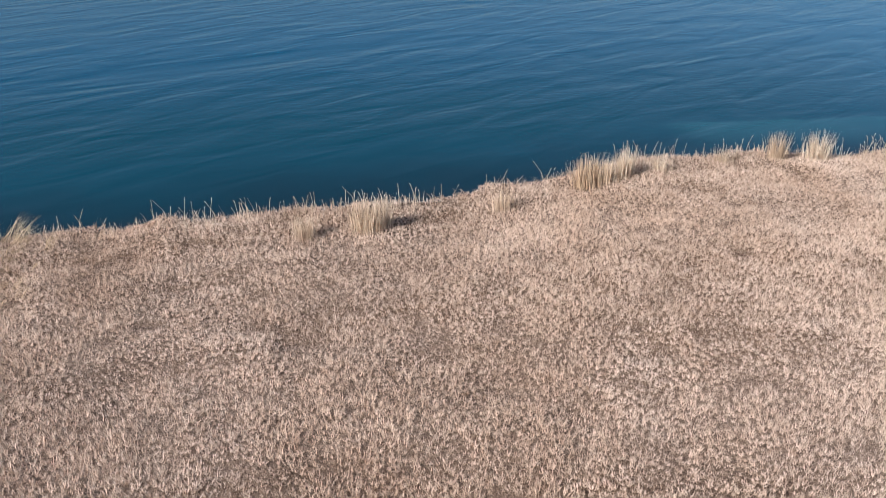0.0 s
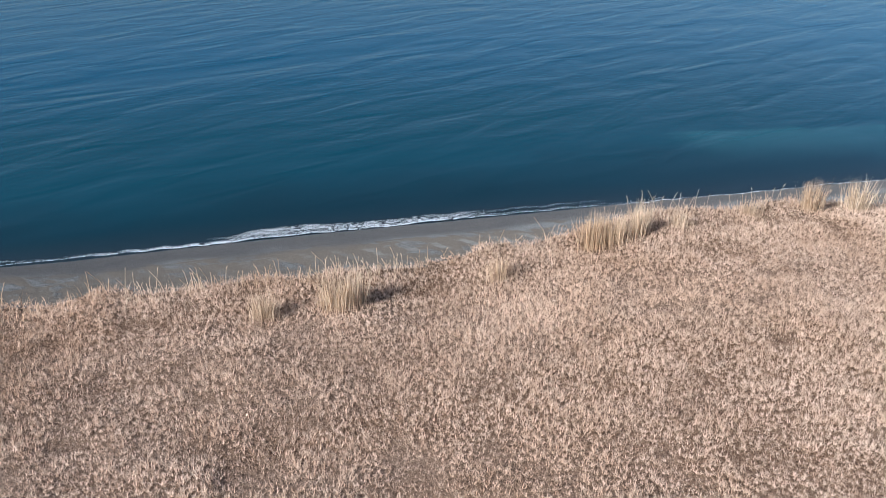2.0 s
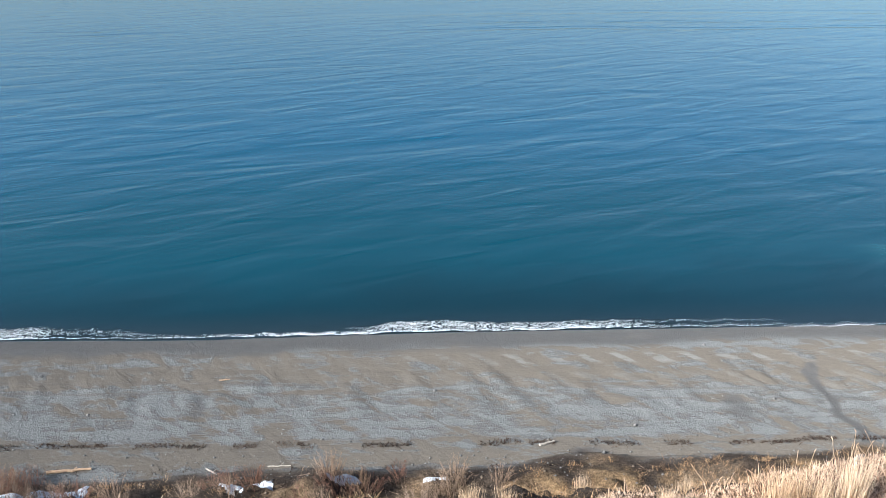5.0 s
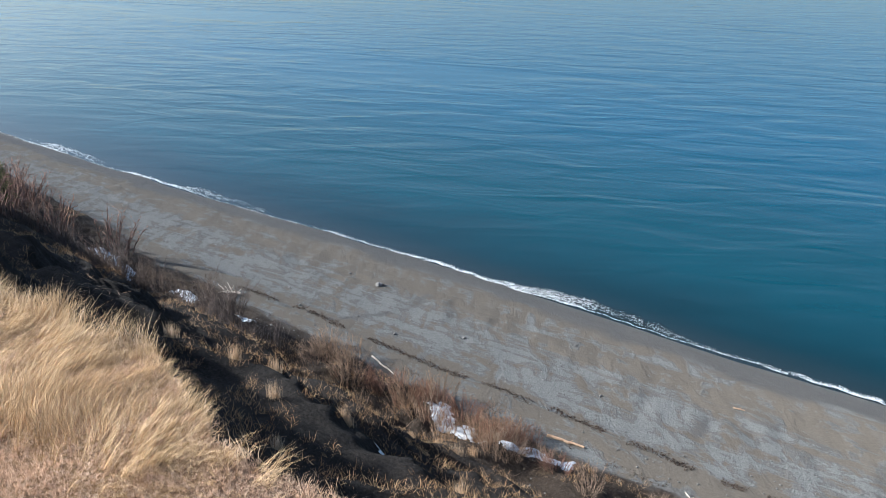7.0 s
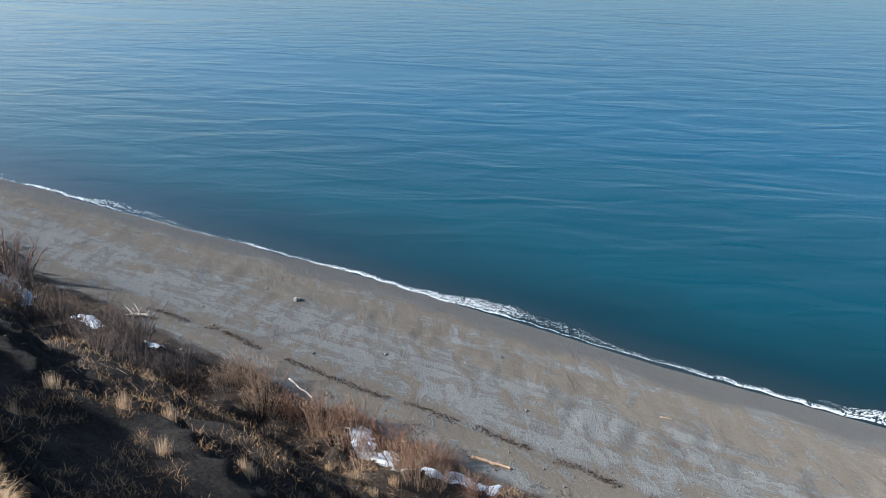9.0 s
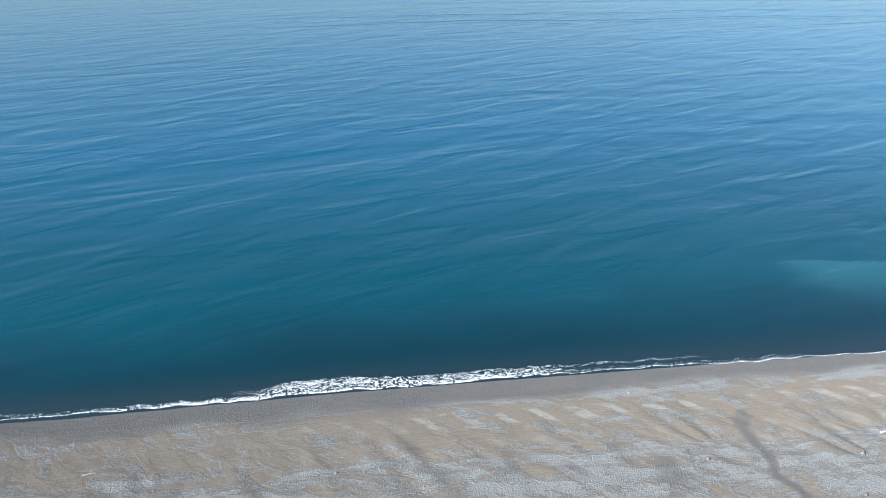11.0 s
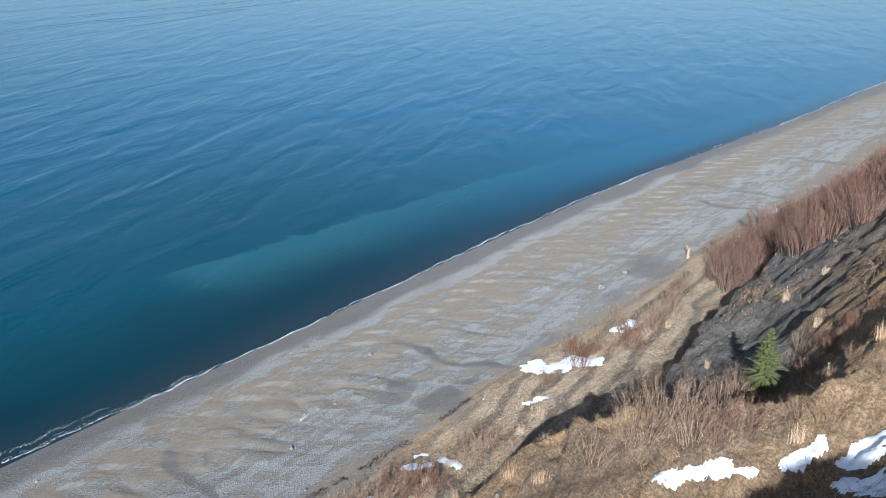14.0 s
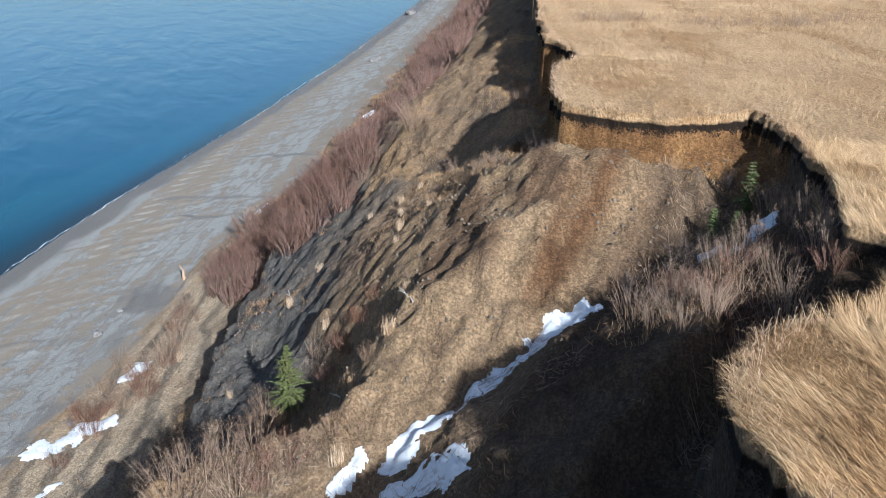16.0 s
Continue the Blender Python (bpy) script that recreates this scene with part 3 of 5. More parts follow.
def build_ground():
    xs = axis([(-3000, -400, 14), (-400, -120, 40), (-120, -45, 100), (-45, 22, 170), (22, 30, 30), (30, 60, 200), (60, 100, 130), (100, 220, 150),
               (220, 500, 60), (500, 3000, 14)])
    ys = axis([(-3000, -300, 10), (-300, -100, 30), (-100, -66, 30), (-66, -22, 220), (-22, -3, 84), (-3, 6, 26), (6, 60, 18)])
    X, Y = np.meshgrid(xs, ys)
    x, y = X.ravel(), Y.ravel()
    z, d, t, gd = survey(x, y)
    me = sheet("ground", np.stack([x, y, z], 1), len(xs), len(ys), M_GROUND)
    shore = smooth(0.8, -0.6, t + 0.7 * fbm(x, y, 2.0, 3, 77))
    wet = smooth(-4.8, -0.6, y - waterline(x) + 1.0 * fbm(x, y, 5, 3, 79))

    def spot(cx, cy, rx, ry, amount=1.0, seed=90):
        r = np.hypot((x - cx) / rx, (y - cy) / ry) + 0.75 * fbm(x, y, 2.6, 5, seed)
        return amount * smooth(1.15, 0.7, r)

    for s in ((20.2, -14.4, 0.9, 2.0, 0.42), (43.4, -14.6, 2.4, 1.6, 0.46), (44.2, -17.6, 2.8, 1.8, 0.6), (47.2, -17.4, 1.6, 1.2, 0.5),
              (76.0, -17.6, 3.5, 2.2, 0.5), (8.6, -20.4, 1.0, 1.6, 0.5), (55.0, -18.2, 2.4, 0.8, 0.45), (66, -17.6, 3.0, 0.9, 0.45)):
        wet = np.maximum(wet, spot(*s))
    def brook(line, half, amount):
        best = np.full(x.shape, 1e9)
        bx, by = x + 0.5 * fbm(x, y, 2.2, 3, 93), y + 0.5 * fbm(x, y, 2.2, 3, 95)
        for (x0, y0), (x1, y1) in zip(line, line[1:]):
            dx, dy = x1 - x0, y1 - y0
            q = np.clip(((bx - x0) * dx + (by - y0) * dy) / (dx * dx + dy * dy), 0, 1)
            best = np.minimum(best, np.hypot(bx - x0 - q * dx, by - y0 - q * dy))
        return amount * smooth(half * 1.5, half * 0.6, best)

    # runoff across the beach
    for line, half, amount in (([(27.8, -7.2), (27.0, -11.8), (26.8, -15.5), (27.1, -19.5), (27.3, -22.1)], 0.42, 0.65),
                               ([(48.9, -8.2), (49.3, -11.7), (48.8, -14.6), (50.5, -17.0), (50.6, -19.5)], 0.42, 0.65),
                               ([(97.1, -11.2), (96.9, -18.5)], 0.35, 0.7), ([(-47.7, -19.3), (-45.6, -14.8), (-45.1, -8.0)], 0.3, 0.6),
                               ([(-17.6, -11.9), (-16.9, -14.4)], 0.3, 0.5), ([(104, -6), (103, -19)], 0.4, 0.6), ([(122, -8), (121, -20)], 0.4, 0.6)):
        wet = np.maximum(wet, brook(line, half, amount))
    # soil and turf, with shade painted into the darker slopes
    slope_col = np.tile(np.array([0.235, 0.168, 0.106]), (len(x), 1))
    patch = fbm(x, y, 5.0, 4, 101)
    slope_col = blend(slope_col, (0.36, 0.245, 0.135), smooth(0.0, 0.4, patch))
    slope_col = blend(slope_col, (0.10, 0.082, 0.068), smooth(0.15, 0.55, fbm(x, y, 4.0, 3, 107)) * 0.5)
    # west slope: dark soil, taken darker to stand in for its shade
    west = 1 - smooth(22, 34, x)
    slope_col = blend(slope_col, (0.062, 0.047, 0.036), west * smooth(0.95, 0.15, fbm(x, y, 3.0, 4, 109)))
    above = np.interp(x, CLIFF_X, CLIFF_Y) - y
    clay = smooth(36, 41, x) * (1 - smooth(78, 92, x)) * smooth(-0.8, 0.2, above) * smooth(12.5, 7.0, above + 2.5 * fbm(x, y, 6, 3, 113) + 3.0 * smooth(50, 40, x))
    slope_col = blend(slope_col, (0.118, 0.113, 0.105), clay * smooth(-0.95, -0.55, fbm(x, y, 3.0, 4, 117)))
    strip = smooth(27, 33, x) * (1 - smooth(84, 96, x)) * smooth(9.5, 6.5, t) * smooth(-0.5, 1.5, t)
    stripes = np.sin((y * 3.1 - x * 0.55) + 2.2 * fbm(x, y, 4, 3, 119))
    slope_col = blend(slope_col, (0.40, 0.33, 0.24), strip * 0.9)
    slope_col = blend(slope_col, (0.13, 0.112, 0.09), strip * smooth(0.1, 0.7, stripes) * 0.75)
    bowl = smooth(35, 39, x) * (1 - smooth(51, 55, x)) * smooth(-0.8, 0.6, y + 52.6 + 0.46 * (x - 38)) * smooth(-38.5, -43.5, y)
    # hollow beside the tan block: brown soil, darkened in colour for its shade
    shaded_sump = smooth(31, 34, x) * (1 - smooth(47, 50, x)) * smooth(0.8, -1.0, y + 52.6 + 0.46 * (x - 38)) * smooth(-47, -51, y)
    slope_col = blend(slope_col, (0.085, 0.058, 0.038), shaded_sump * 0.9)
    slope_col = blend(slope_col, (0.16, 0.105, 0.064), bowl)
    bowl = bowl * smooth(-0.4, 1.4, y + 52.6 + 0.46 * (x - 38))
    slope_col = blend(slope_col, (0.29, 0.208, 0.127), bowl * smooth(-0.9, -0.45, fbm(x * 0.5, y, 4.0, 3, 127)))
    streak = np.exp(-((y + 55.0 - 0.40 * (49.5 - x)) / 1.1) ** 2) * smooth(39, 43, x) * (1 - smooth(50, 51.5, x))
    rill = fbm((x * 0.92 - y * 0.38) * 0.15, x * 0.38 + y * 0.92, 0.9, 3, 131)
    slope_col = blend(slope_col, (0.13, 0.072, 0.036), np.clip(1.1 * streak * (0.55 + 0.8 * smooth(-0.4, 0.3, rill)), 0, 1))
    face = smooth(46.5, 49, x) * (1 - smooth(75, 85, x)) * smooth(2.3, 1.7, d)
    slope_col = blend(slope_col, (0.20, 0.108, 0.045), face)
    slope_col = blend(slope_col, (0.27, 0.155, 0.065), face * smooth(0.0, 0.5, fbm(x, y, 1.5, 3, 137)))
    # the crack's shadow is painted into the soil colour along its floor
    crack_shade = smooth(45.5, 47.5, x) * (1 - smooth(58, 66, x)) * smooth(-60.5, -58.5, y) * np.exp(-((d - 1.65 - 0.25 * fbm(x, y, 2.0, 2, 73)) / 0.3) ** 2)
    slope_col = blend(slope_col, (0.03, 0.02, 0.013), crack_shade)
    # soil at the bowl's back, coloured darker as shaded ground
    back = smooth(40, 45, x) * (1 - smooth(52, 56, x)) * smooth(-57, -59, y)
    slope_col = blend(slope_col, (0.16, 0.115, 0.075), back * (1 - face))
    # below the near rim the slope's shade is painted over the dark soil
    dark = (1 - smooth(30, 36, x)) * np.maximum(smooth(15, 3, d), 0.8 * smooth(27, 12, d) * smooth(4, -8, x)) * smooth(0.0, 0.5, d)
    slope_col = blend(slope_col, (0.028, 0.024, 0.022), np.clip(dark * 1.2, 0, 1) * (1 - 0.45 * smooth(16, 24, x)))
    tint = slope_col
    thatch = np.maximum(smooth(-9, -13, x) * smooth(-5, -2.5, d), smooth(17, 22, x))
    me.attributes.new("thatch", 'FLOAT', 'POINT').data.foreach_set("value", thatch.astype(np.float32))
    me.attributes.new("turf", 'FLOAT', 'POINT').data.foreach_set("value", smooth(0.45, 0.15, d).astype(np.float32))
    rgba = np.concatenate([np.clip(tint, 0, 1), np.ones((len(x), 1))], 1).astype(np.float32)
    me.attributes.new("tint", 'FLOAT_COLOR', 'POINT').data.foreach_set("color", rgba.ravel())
    me.attributes.new("shore", 'FLOAT', 'POINT').data.foreach_set("value", shore.astype(np.float32))
    me.attributes.new("wet", 'FLOAT', 'POINT').data.foreach_set("value", np.clip(wet, 0, 1).astype(np.float32))
    tagged(new("ground", me), "coastal bluff with grassy plateau above a gravel beach", "ground", kind="structure")


build_ground()


def build_sea():
    xs = axis([(-4500, -300, 10), (-300, 400, 140), (400, 4500, 10)])
    ys = axis([(-16, 60, 40), (60, 300, 20), (300, 4800, 12)])
    X, Y = np.meshgrid(xs, ys)
    reach = Y.ravel() - waterline(X.ravel())
    me = sheet("sea", np.stack([X.ravel(), Y.ravel(), np.zeros(X.size)], 1), len(xs), len(ys), M_WATER)
    me.attributes.new("reach", 'FLOAT', 'POINT').data.foreach_set("value", reach.astype(np.float32))
    tagged(new("sea", me), "calm blue sea with low swell and silty shallows", "sea", kind="structure")


build_sea()


# ---- mesh makers ----
def tri_mesh(name, co, tri, mat):
    me = bpy.data.meshes.new(name)
    me.vertices.add(len(co))
    me.vertices.foreach_set("co", np.ascontiguousarray(co, np.float32).ravel())
    me.loops.add(tri.size)
    me.loops.foreach_set("vertex_index", np.ascontiguousarray(tri, np.int32).ravel())
    me.polygons.add(len(tri))
    me.polygons.foreach_set("loop_start", np.arange(0, tri.size, 3, dtype=np.int32))
    me.update(calc_edges=True)
    me.materials.append(mat)
    return me


def blades(name, base, length, lean, bend, width, rng, mat, up=None):
    """Grass blades: base (n,3), lean (n,2) sideways share at mid height, bend: further droop of the tip."""
    n = len(base)
    a = rng.uniform(0, 2 * np.pi, n)
    side = np.stack([np.cos(a), np.sin(a), np.zeros(n)], 1) * (width * 0.5)[:, None]
    lz = np.zeros(n)
    l2 = np.concatenate([lean, lz[:, None]], 1)
    rise = np.sqrt(np.clip(1 - (lean ** 2).sum(1), 0.05, 1))
    mid = base + length[:, None] * 0.55 * (l2 + np.stack([lz, lz, rise], 1))
    far = lean * (1 + bend[:, None])
    fl = np.sqrt((far ** 2).sum(1))
    far = far * np.minimum(1, 0.97 / np.maximum(fl, 1e-6))[:, None]
    rise2 = np.sqrt(np.clip(1 - (far ** 2).sum(1), 0.0, 1)) * np.where(fl > 1.15, -0.4, 1.0)
    tip = mid + length[:, None] * 0.45 * np.concatenate([far, rise2[:, None]], 1)
    co = np.stack([base - side, base + side, mid - side * 0.75, mid + side * 0.75, tip], 1).reshape(-1, 3)
    o = (np.arange(n) * 5)[:, None, None]
    tri = (np.array([[0, 1, 3], [0, 3, 2], [2, 3, 4]])[None] + o).reshape(-1, 3)
    return tri_mesh(name, co, tri, mat)


def spikes(name, base, length, lean, width, rng, mat):
    """Straight narrow blades, one triangle each."""
    n = len(base)
    a = rng.uniform(0, 2 * np.pi, n)
    side = np.stack([np.cos(a), np.sin(a), np.zeros(n)], 1) * (width * 0.5)[:, None]
    rise = np.sqrt(np.clip(1 - (lean ** 2).sum(1), 0.02, 1))
    tip = base + length[:, None] * np.concatenate([lean, rise[:, None]], 1)
    co = np.stack([base - side, base + side, tip], 1).reshape(-1, 3)
    return tri_mesh(name, co, np.arange(3 * n).reshape(-1, 3), mat)


def tubes(name, p0, p1, r0, r1, mat):
    """Three-sided tapered rods."""
    p0, p1 = np.asarray(p0, float), np.asarray(p1, float)
    r0, r1 = np.asarray(r0, float), np.asarray(r1, float)
    ax = p1 - p0
    ax = ax / np.maximum(np.linalg.norm(ax, axis=1), 1e-9)[:, None]
    ref = np.where(np.abs(ax[:, 2:3]) < 0.9, np.array([[0, 0, 1.0]]), np.array([[1.0, 0, 0]]))
    u = np.cross(ax, ref)
    u /= np.linalg.norm(u, axis=1)[:, None]
    v = np.cross(ax, u)
    rings = []
    for p, r in ((p0, r0), (p1, r1)):
        for k in range(3):
            a = 2 * np.pi * k / 3
            rings.append(p + (u * np.cos(a) + v * np.sin(a)) * r[:, None])
    co = np.stack(rings, 1).reshape(-1, 3)
    base = np.array([[0, 1, 4], [0, 4, 3], [1, 2, 5], [1, 5, 4], [2, 0, 3], [2, 3, 5]])
    tri = (base[None] + (np.arange(len(p0)) * 6)[:, None, None]).reshape(-1, 3)
    return tri_mesh(name, co, tri, mat)


def spines(name, p0, p1, r0, mat):
    """Three-sided spines that taper to a point."""
    p0, p1, r0 = np.asarray(p0, float), np.asarray(p1, float), np.asarray(r0, float)
    ax = p1 - p0
    ax = ax / np.maximum(np.linalg.norm(ax, axis=1), 1e-9)[:, None]
    ref = np.where(np.abs(ax[:, 2:3]) < 0.9, np.array([[0, 0, 1.0]]), np.array([[1.0, 0, 0]]))
    u = np.cross(ax, ref)
    u /= np.linalg.norm(u, axis=1)[:, None]
    v = np.cross(ax, u)
    ring = [p0 + (u * np.cos(a) + v * np.sin(a)) * r0[:, None] for a in (0, 2.094, 4.189)]
    co = np.stack(ring + [p1], 1).reshape(-1, 3)
    tri = (np.array([[0, 1, 3], [1, 2, 3], [2, 0, 3]])[None] + (np.arange(len(p0)) * 4)[:, None, None]).reshape(-1, 3)
    return tri_mesh(name, co, tri, mat)


def scatter(x0, x1, y0, y1, n, rng, dmin=-99, dmax=0.0):
    x, y = rng.uniform(x0, x1, n), rng.uniform(y0, y1, n)
    z, d, t, gd = survey(x, y)
    k = (d > dmin) & (d < dmax) & (t > 1)
    return x[k], y[k], z[k], d[k]


# ---- surf ----
def build_foam():
    """Lace of foam along the water's edge: small flakes with gaps between them."""
    rng = np.random.default_rng(4)
    parts = []
    for x0, x1, st in ((-170, -60, 0.11), (-60, 110, 0.036), (110, 340, 0.13)):
        xs = np.arange(x0, x1, st)
        edge = waterline(xs) + 0.1 + 0.45 * fbm(xs, xs * 0 + 3, 11, 3, 201) + 0.10 * np.sin(xs * 1.9 + 3 * fbm(xs, xs * 0, 6, 2, 203))
        east = 1 - 0.65 * smooth(20, 50, xs)
        strong = smooth(-0.2, 0.5, fbm(xs, xs * 0 + 7, 14, 2, 207)) * east
        wide = 0.6 + 1.5 * east * smooth(-0.2, 0.7, fbm(xs, xs * 0 + 11, 17, 2, 209))
        second = east * smooth(0.0, 0.4, fbm(xs, xs * 0 + 19, 20, 2, 211))
        X, Y = np.meshgrid(xs, np.arange(0, 3.2, st * 0.8))
        lace = np.abs(fbm(X, Y * 1.5, 0.22, 3, 213, 0.55))
        solid = 0.34 * np.exp(-((Y - 0.05) / (0.05 + 0.14 * strong)[None]) ** 2)
        body = 0.23 * np.exp(-((Y - 0.5 * wide[None]) / (0.5 * wide[None])) ** 2) * (0.4 + 0.6 * strong[None]) * east[None]
        crest = 0.10 * np.exp(-((Y - 0.9 - 0.35 * wide[None]) / 0.3) ** 2) * second[None]
        iy, ix = np.nonzero(lace < solid + body + crest - 0.05)
        parts.append((xs[ix], edge[ix] + Y[iy, ix], np.full(len(ix), st)))
    cx, cy, st = (np.concatenate(v) for v in zip(*parts))
    n = len(cx)
    ang = rng.uniform(0, 6.28, n)
    r = st * rng.uniform(0.35, 0.7, n)
    sea = np.maximum(0, survey(cx, cy)[0])
    ring = []
    for k in range(5):
        a = ang + k * 2 * np.pi / 5
        rr = r * rng.uniform(0.7, 1.25, n)
        ring.append(np.stack([cx + rr * np.cos(a) * 1.3, cy + rr * np.sin(a) * 0.8, sea + 0.015], 1))
    mid = np.stack([cx, cy, sea + 0.035], 1)
    co = np.stack(ring + [mid], 1).reshape(-1, 3)
    base = np.array([[k, (k + 1) % 5, 5] for k in range(5)])
    tri = (base[None] + (np.arange(n) * 6)[:, None, None]).reshape(-1, 3)
    tagged(new("surf_foam", tri_mesh("surf_foam", co, tri, M_FOAM)), "thin white lace of foam along the water's edge", "foam",
           kind="stuff")


build_foam()


# ---- snow ----
def snow_patch(line, half, seed, thick=0.12):
    """Snow lying along a line of places, about half metres to each side of it."""
    px, py = [p[0] for p in line], [p[1] for p in line]
    m = half * 1.8
    xs = np.arange(min(px) - m, max(px) + m, 0.1)
    ys = np.arange(min(py) - m, max(py) + m, 0.1)
    X, Y = np.meshgrid(xs, ys)
    x, y = X.ravel(), Y.ravel()
    best = np.full(x.shape, 1e9)
    for (x0, y0), (x1, y1) in zip(line, line[1:]):
        dx, dy = x1 - x0, y1 - y0
        t = np.clip(((x - x0) * dx + (y - y0) * dy) / (dx * dx + dy * dy), 0, 1)
        best = np.minimum(best, np.hypot(x - x0 - t * dx, y - y0 - t * dy))
    lift = 0.62 - (best / half) ** 1.5 + 1.1 * fbm(x, y, 1.0, 4, seed, 0.62)
    z = survey(x, y)[0]
    zz = z + np.clip(lift, -0.6, 0.5) * thick + 0.03
    me = sheet("snow_patch", np.stack([x, y, zz], 1), len(xs), len(ys), M_SNOW)
    bm = bmesh.new()
    bm.from_mesh(me)
    bm.verts.ensure_lookup_table()
    bmesh.ops.delete(bm, geom=[bm.verts[i] for i in np.nonzero(lift < -0.3)[0]], context='VERTS')
    bm.to_mesh(me)
    bm.free()
    return tagged(new("snow_patch", me), "melting patch of old snow lying on the bluff", "snow patch", "snow patches")


for k, (line, half) in enumerate((
        ([(40.6, -53.5), (38.6, -51.6), (37.0, -50.0), (36.2, -48.6), (35.7, -47.1)], 0.7), ([(33.1, -49.5), (33.3, -48.3), (33.5, -47.0)], 0.65),
        ([(34.9, -46.6), (34.8, -47.1)], 0.5), ([(35.0, -45.5), (34.4, -44.7)], 0.4), ([(32.2, -40.2), (33.1, -41.7), (33.6, -43.4)], 0.45),
        ([(44.4, -61.3), (43.3, -61.0), (42.2, -60.3), (41.5, -59.4), (41.0, -58.8)], 0.45), ([(43.2, -59.2), (42.4, -58.7)], 0.4),
        ([(51.4, -20.4), (52.6, -21.8), (54.2, -23.3)], 1.05), ([(60.3, -22.4), (61.6, -22.8)], 0.85), ([(46.8, -23.0), (48.0, -23.8)], 0.45),
        ([(95.8, -20.5), (98.7, -20.6)], 0.7), ([(140.2, -23.4), (143.0, -24.2)], 0.8), 
        ([(35.8, -22.1), (37.0, -22.8)], 0.4), ([(38.0, -23.0), (38.2, -24.2)], 0.4), ([(37.2, -21.5), (37.8, -21.8)], 0.3),
        ([(-31.6, -24.4), (-29.6, -25.8), (-28.0, -25.8)], 0.8), ([(-26.2, -26.4), (-24.0, -26.4), (-22.0, -25.6)], 0.9),
        ([(-18.6, -43.3), (-17.2, -42.9), (-15.8, -42.5)], 0.36), ([(-51.0, -25.6), (-49.6, -25.6)], 0.5), ([(-23.4, -24.8), (-21.2, -24.8)], 0.7),
        ([(-12.5, -25.3), (-10.4, -24.6)], 0.5), ([(-6.9, -24.4), (-5.6, -24.0)], 0.45), ([(-1.4, -23.8), (-0.2, -23.6)], 0.35),
        ([(-60.0, -26.0), (-56.7, -26.0)], 0.6), ([(-72.8, -25.2), (-67.0, -26.0)], 0.7), ([(-66.0, -39.0), (-61.0, -39.0)], 0.5),
        ([(30.8, -22.4), (32.0, -22.8)], 0.35))):
    snow_patch(line, half, 300 + 3 * k)


# ---- grass ----
def meadow():
    rng = np.random.default_rng(7)
    # close mat of dead grass on the plateau: small dense sprigs
    gx, gy = np.meshgrid(np.arange(-20, 21, 0.1), np.arange(-69.5, -53.2, 0.087))
    gx = gx + 0.05 * (np.arange(gx.shape[0]) % 2)[:, None]
    x, y = (g.ravel() + rng.uniform(-0.04, 0.04, g.size) for g in (gx, gy))
    z, d, t, gd = survey(x, y)
    x, y, z, d = x[d < 0], y[d < 0], z[d < 0], d[d < 0]
    keep = rng.random(len(x)) < np.minimum(np.minimum(smooth(-20, -17, x), smooth(21, 17, x)), smooth(-69.5, -66.5, y))
    x, y, z, d = x[keep], y[keep], z[keep], d[keep]
    per = 20
    n = len(x) * per
    a0 = rng.uniform(0, 6.28, n)
    off = np.abs(rng.normal(0, 0.03, n))
    X = np.repeat(x, per) + off * np.cos(a0)
    Y = np.repeat(y, per) + off * np.sin(a0)
    Z = np.repeat(z - 0.005 + 0.02 * fbm(x, y, 0.5, 2, 403), per)
    big = np.repeat(np.clip(1 + 0.25 * fbm(x, y, 2.2, 3, 401) + 0.25 * fbm(x, y, 0.4, 2, 405), 0.6, 1.5) * rng.uniform(0.8, 1.2, len(x)), per)
    L = rng.uniform(0.05, 0.13, n) * big
    a0 = a0 + rng.normal(0, 0.9, n)
    le = np.clip(rng.uniform(0.05, 0.9, n) + 2.0 * off, 0, 0.95)
    lean = np.stack([np.cos(a0) * le, np.sin(a0) * le], 1)
    me = spikes("meadow_grass", np.stack([X, Y, Z], 1), L, lean, rng.uniform(0.007, 0.013, n), rng, M_MAT)
    shade = np.clip(0.74 + 0.2 * rng.normal(0, 1, len(x)) + 0.14 * fbm(x, y, 2.4, 4, 407), 0, 1)
    me.attributes.new("tone", 'FLOAT', 'POINT').data.foreach_set("value", np.repeat(shade, per * 3).astype(np.float32))
    tagged(new("meadow_grass", me), "close mat of dead pinkish-tan grass on the plateau", "grass", kind="stuff")
    # long combed grass on the two lobes beside the slumps
    for name, box, count in (("combed_grass", (-33, -6, -64, -53.5), 11500), ("combed_grass", (18, 46, -72, -55), 15000)):
        x, y, z, d = scatter(*box, count, rng, dmax=0.2)
        keep = rng.random(len(x)) < np.where(x < 0, smooth(-8, -12, x) * smooth(-4.2, -2.4, d + 1.2 * fbm(x, y, 3.0, 2, 413)), smooth(17, 21, x))
        x, y, z = x[keep], y[keep], z[keep]
        per = 11
        n = len(x) * per
        X = np.repeat(x, per) + rng.normal(0, 0.06, n)
        Y = np.repeat(y, per) + rng.normal(0, 0.06, n)
        Z = np.repeat(z, per) - 0.03
        flow = 0.9 + 2.4 * fbm(x, y, 3.2, 2, 409)
        a0 = np.repeat(flow, per) + rng.normal(0, 0.45, n)
        le = np.repeat(np.clip(0.78 + 0.2 * fbm(x, y, 2.0, 2, 411), 0.4, 0.95), per) * rng.uniform(0.75, 1.05, n)
        lean = np.stack([np.cos(a0) * le, np.sin(a0) * le], 1)
        L = rng.uniform(0.35, 0.8, n) * np.repeat(np.clip(1 + 0.4 * fbm(x, y, 2.4, 2, 415), 0.6, 1.5), per)
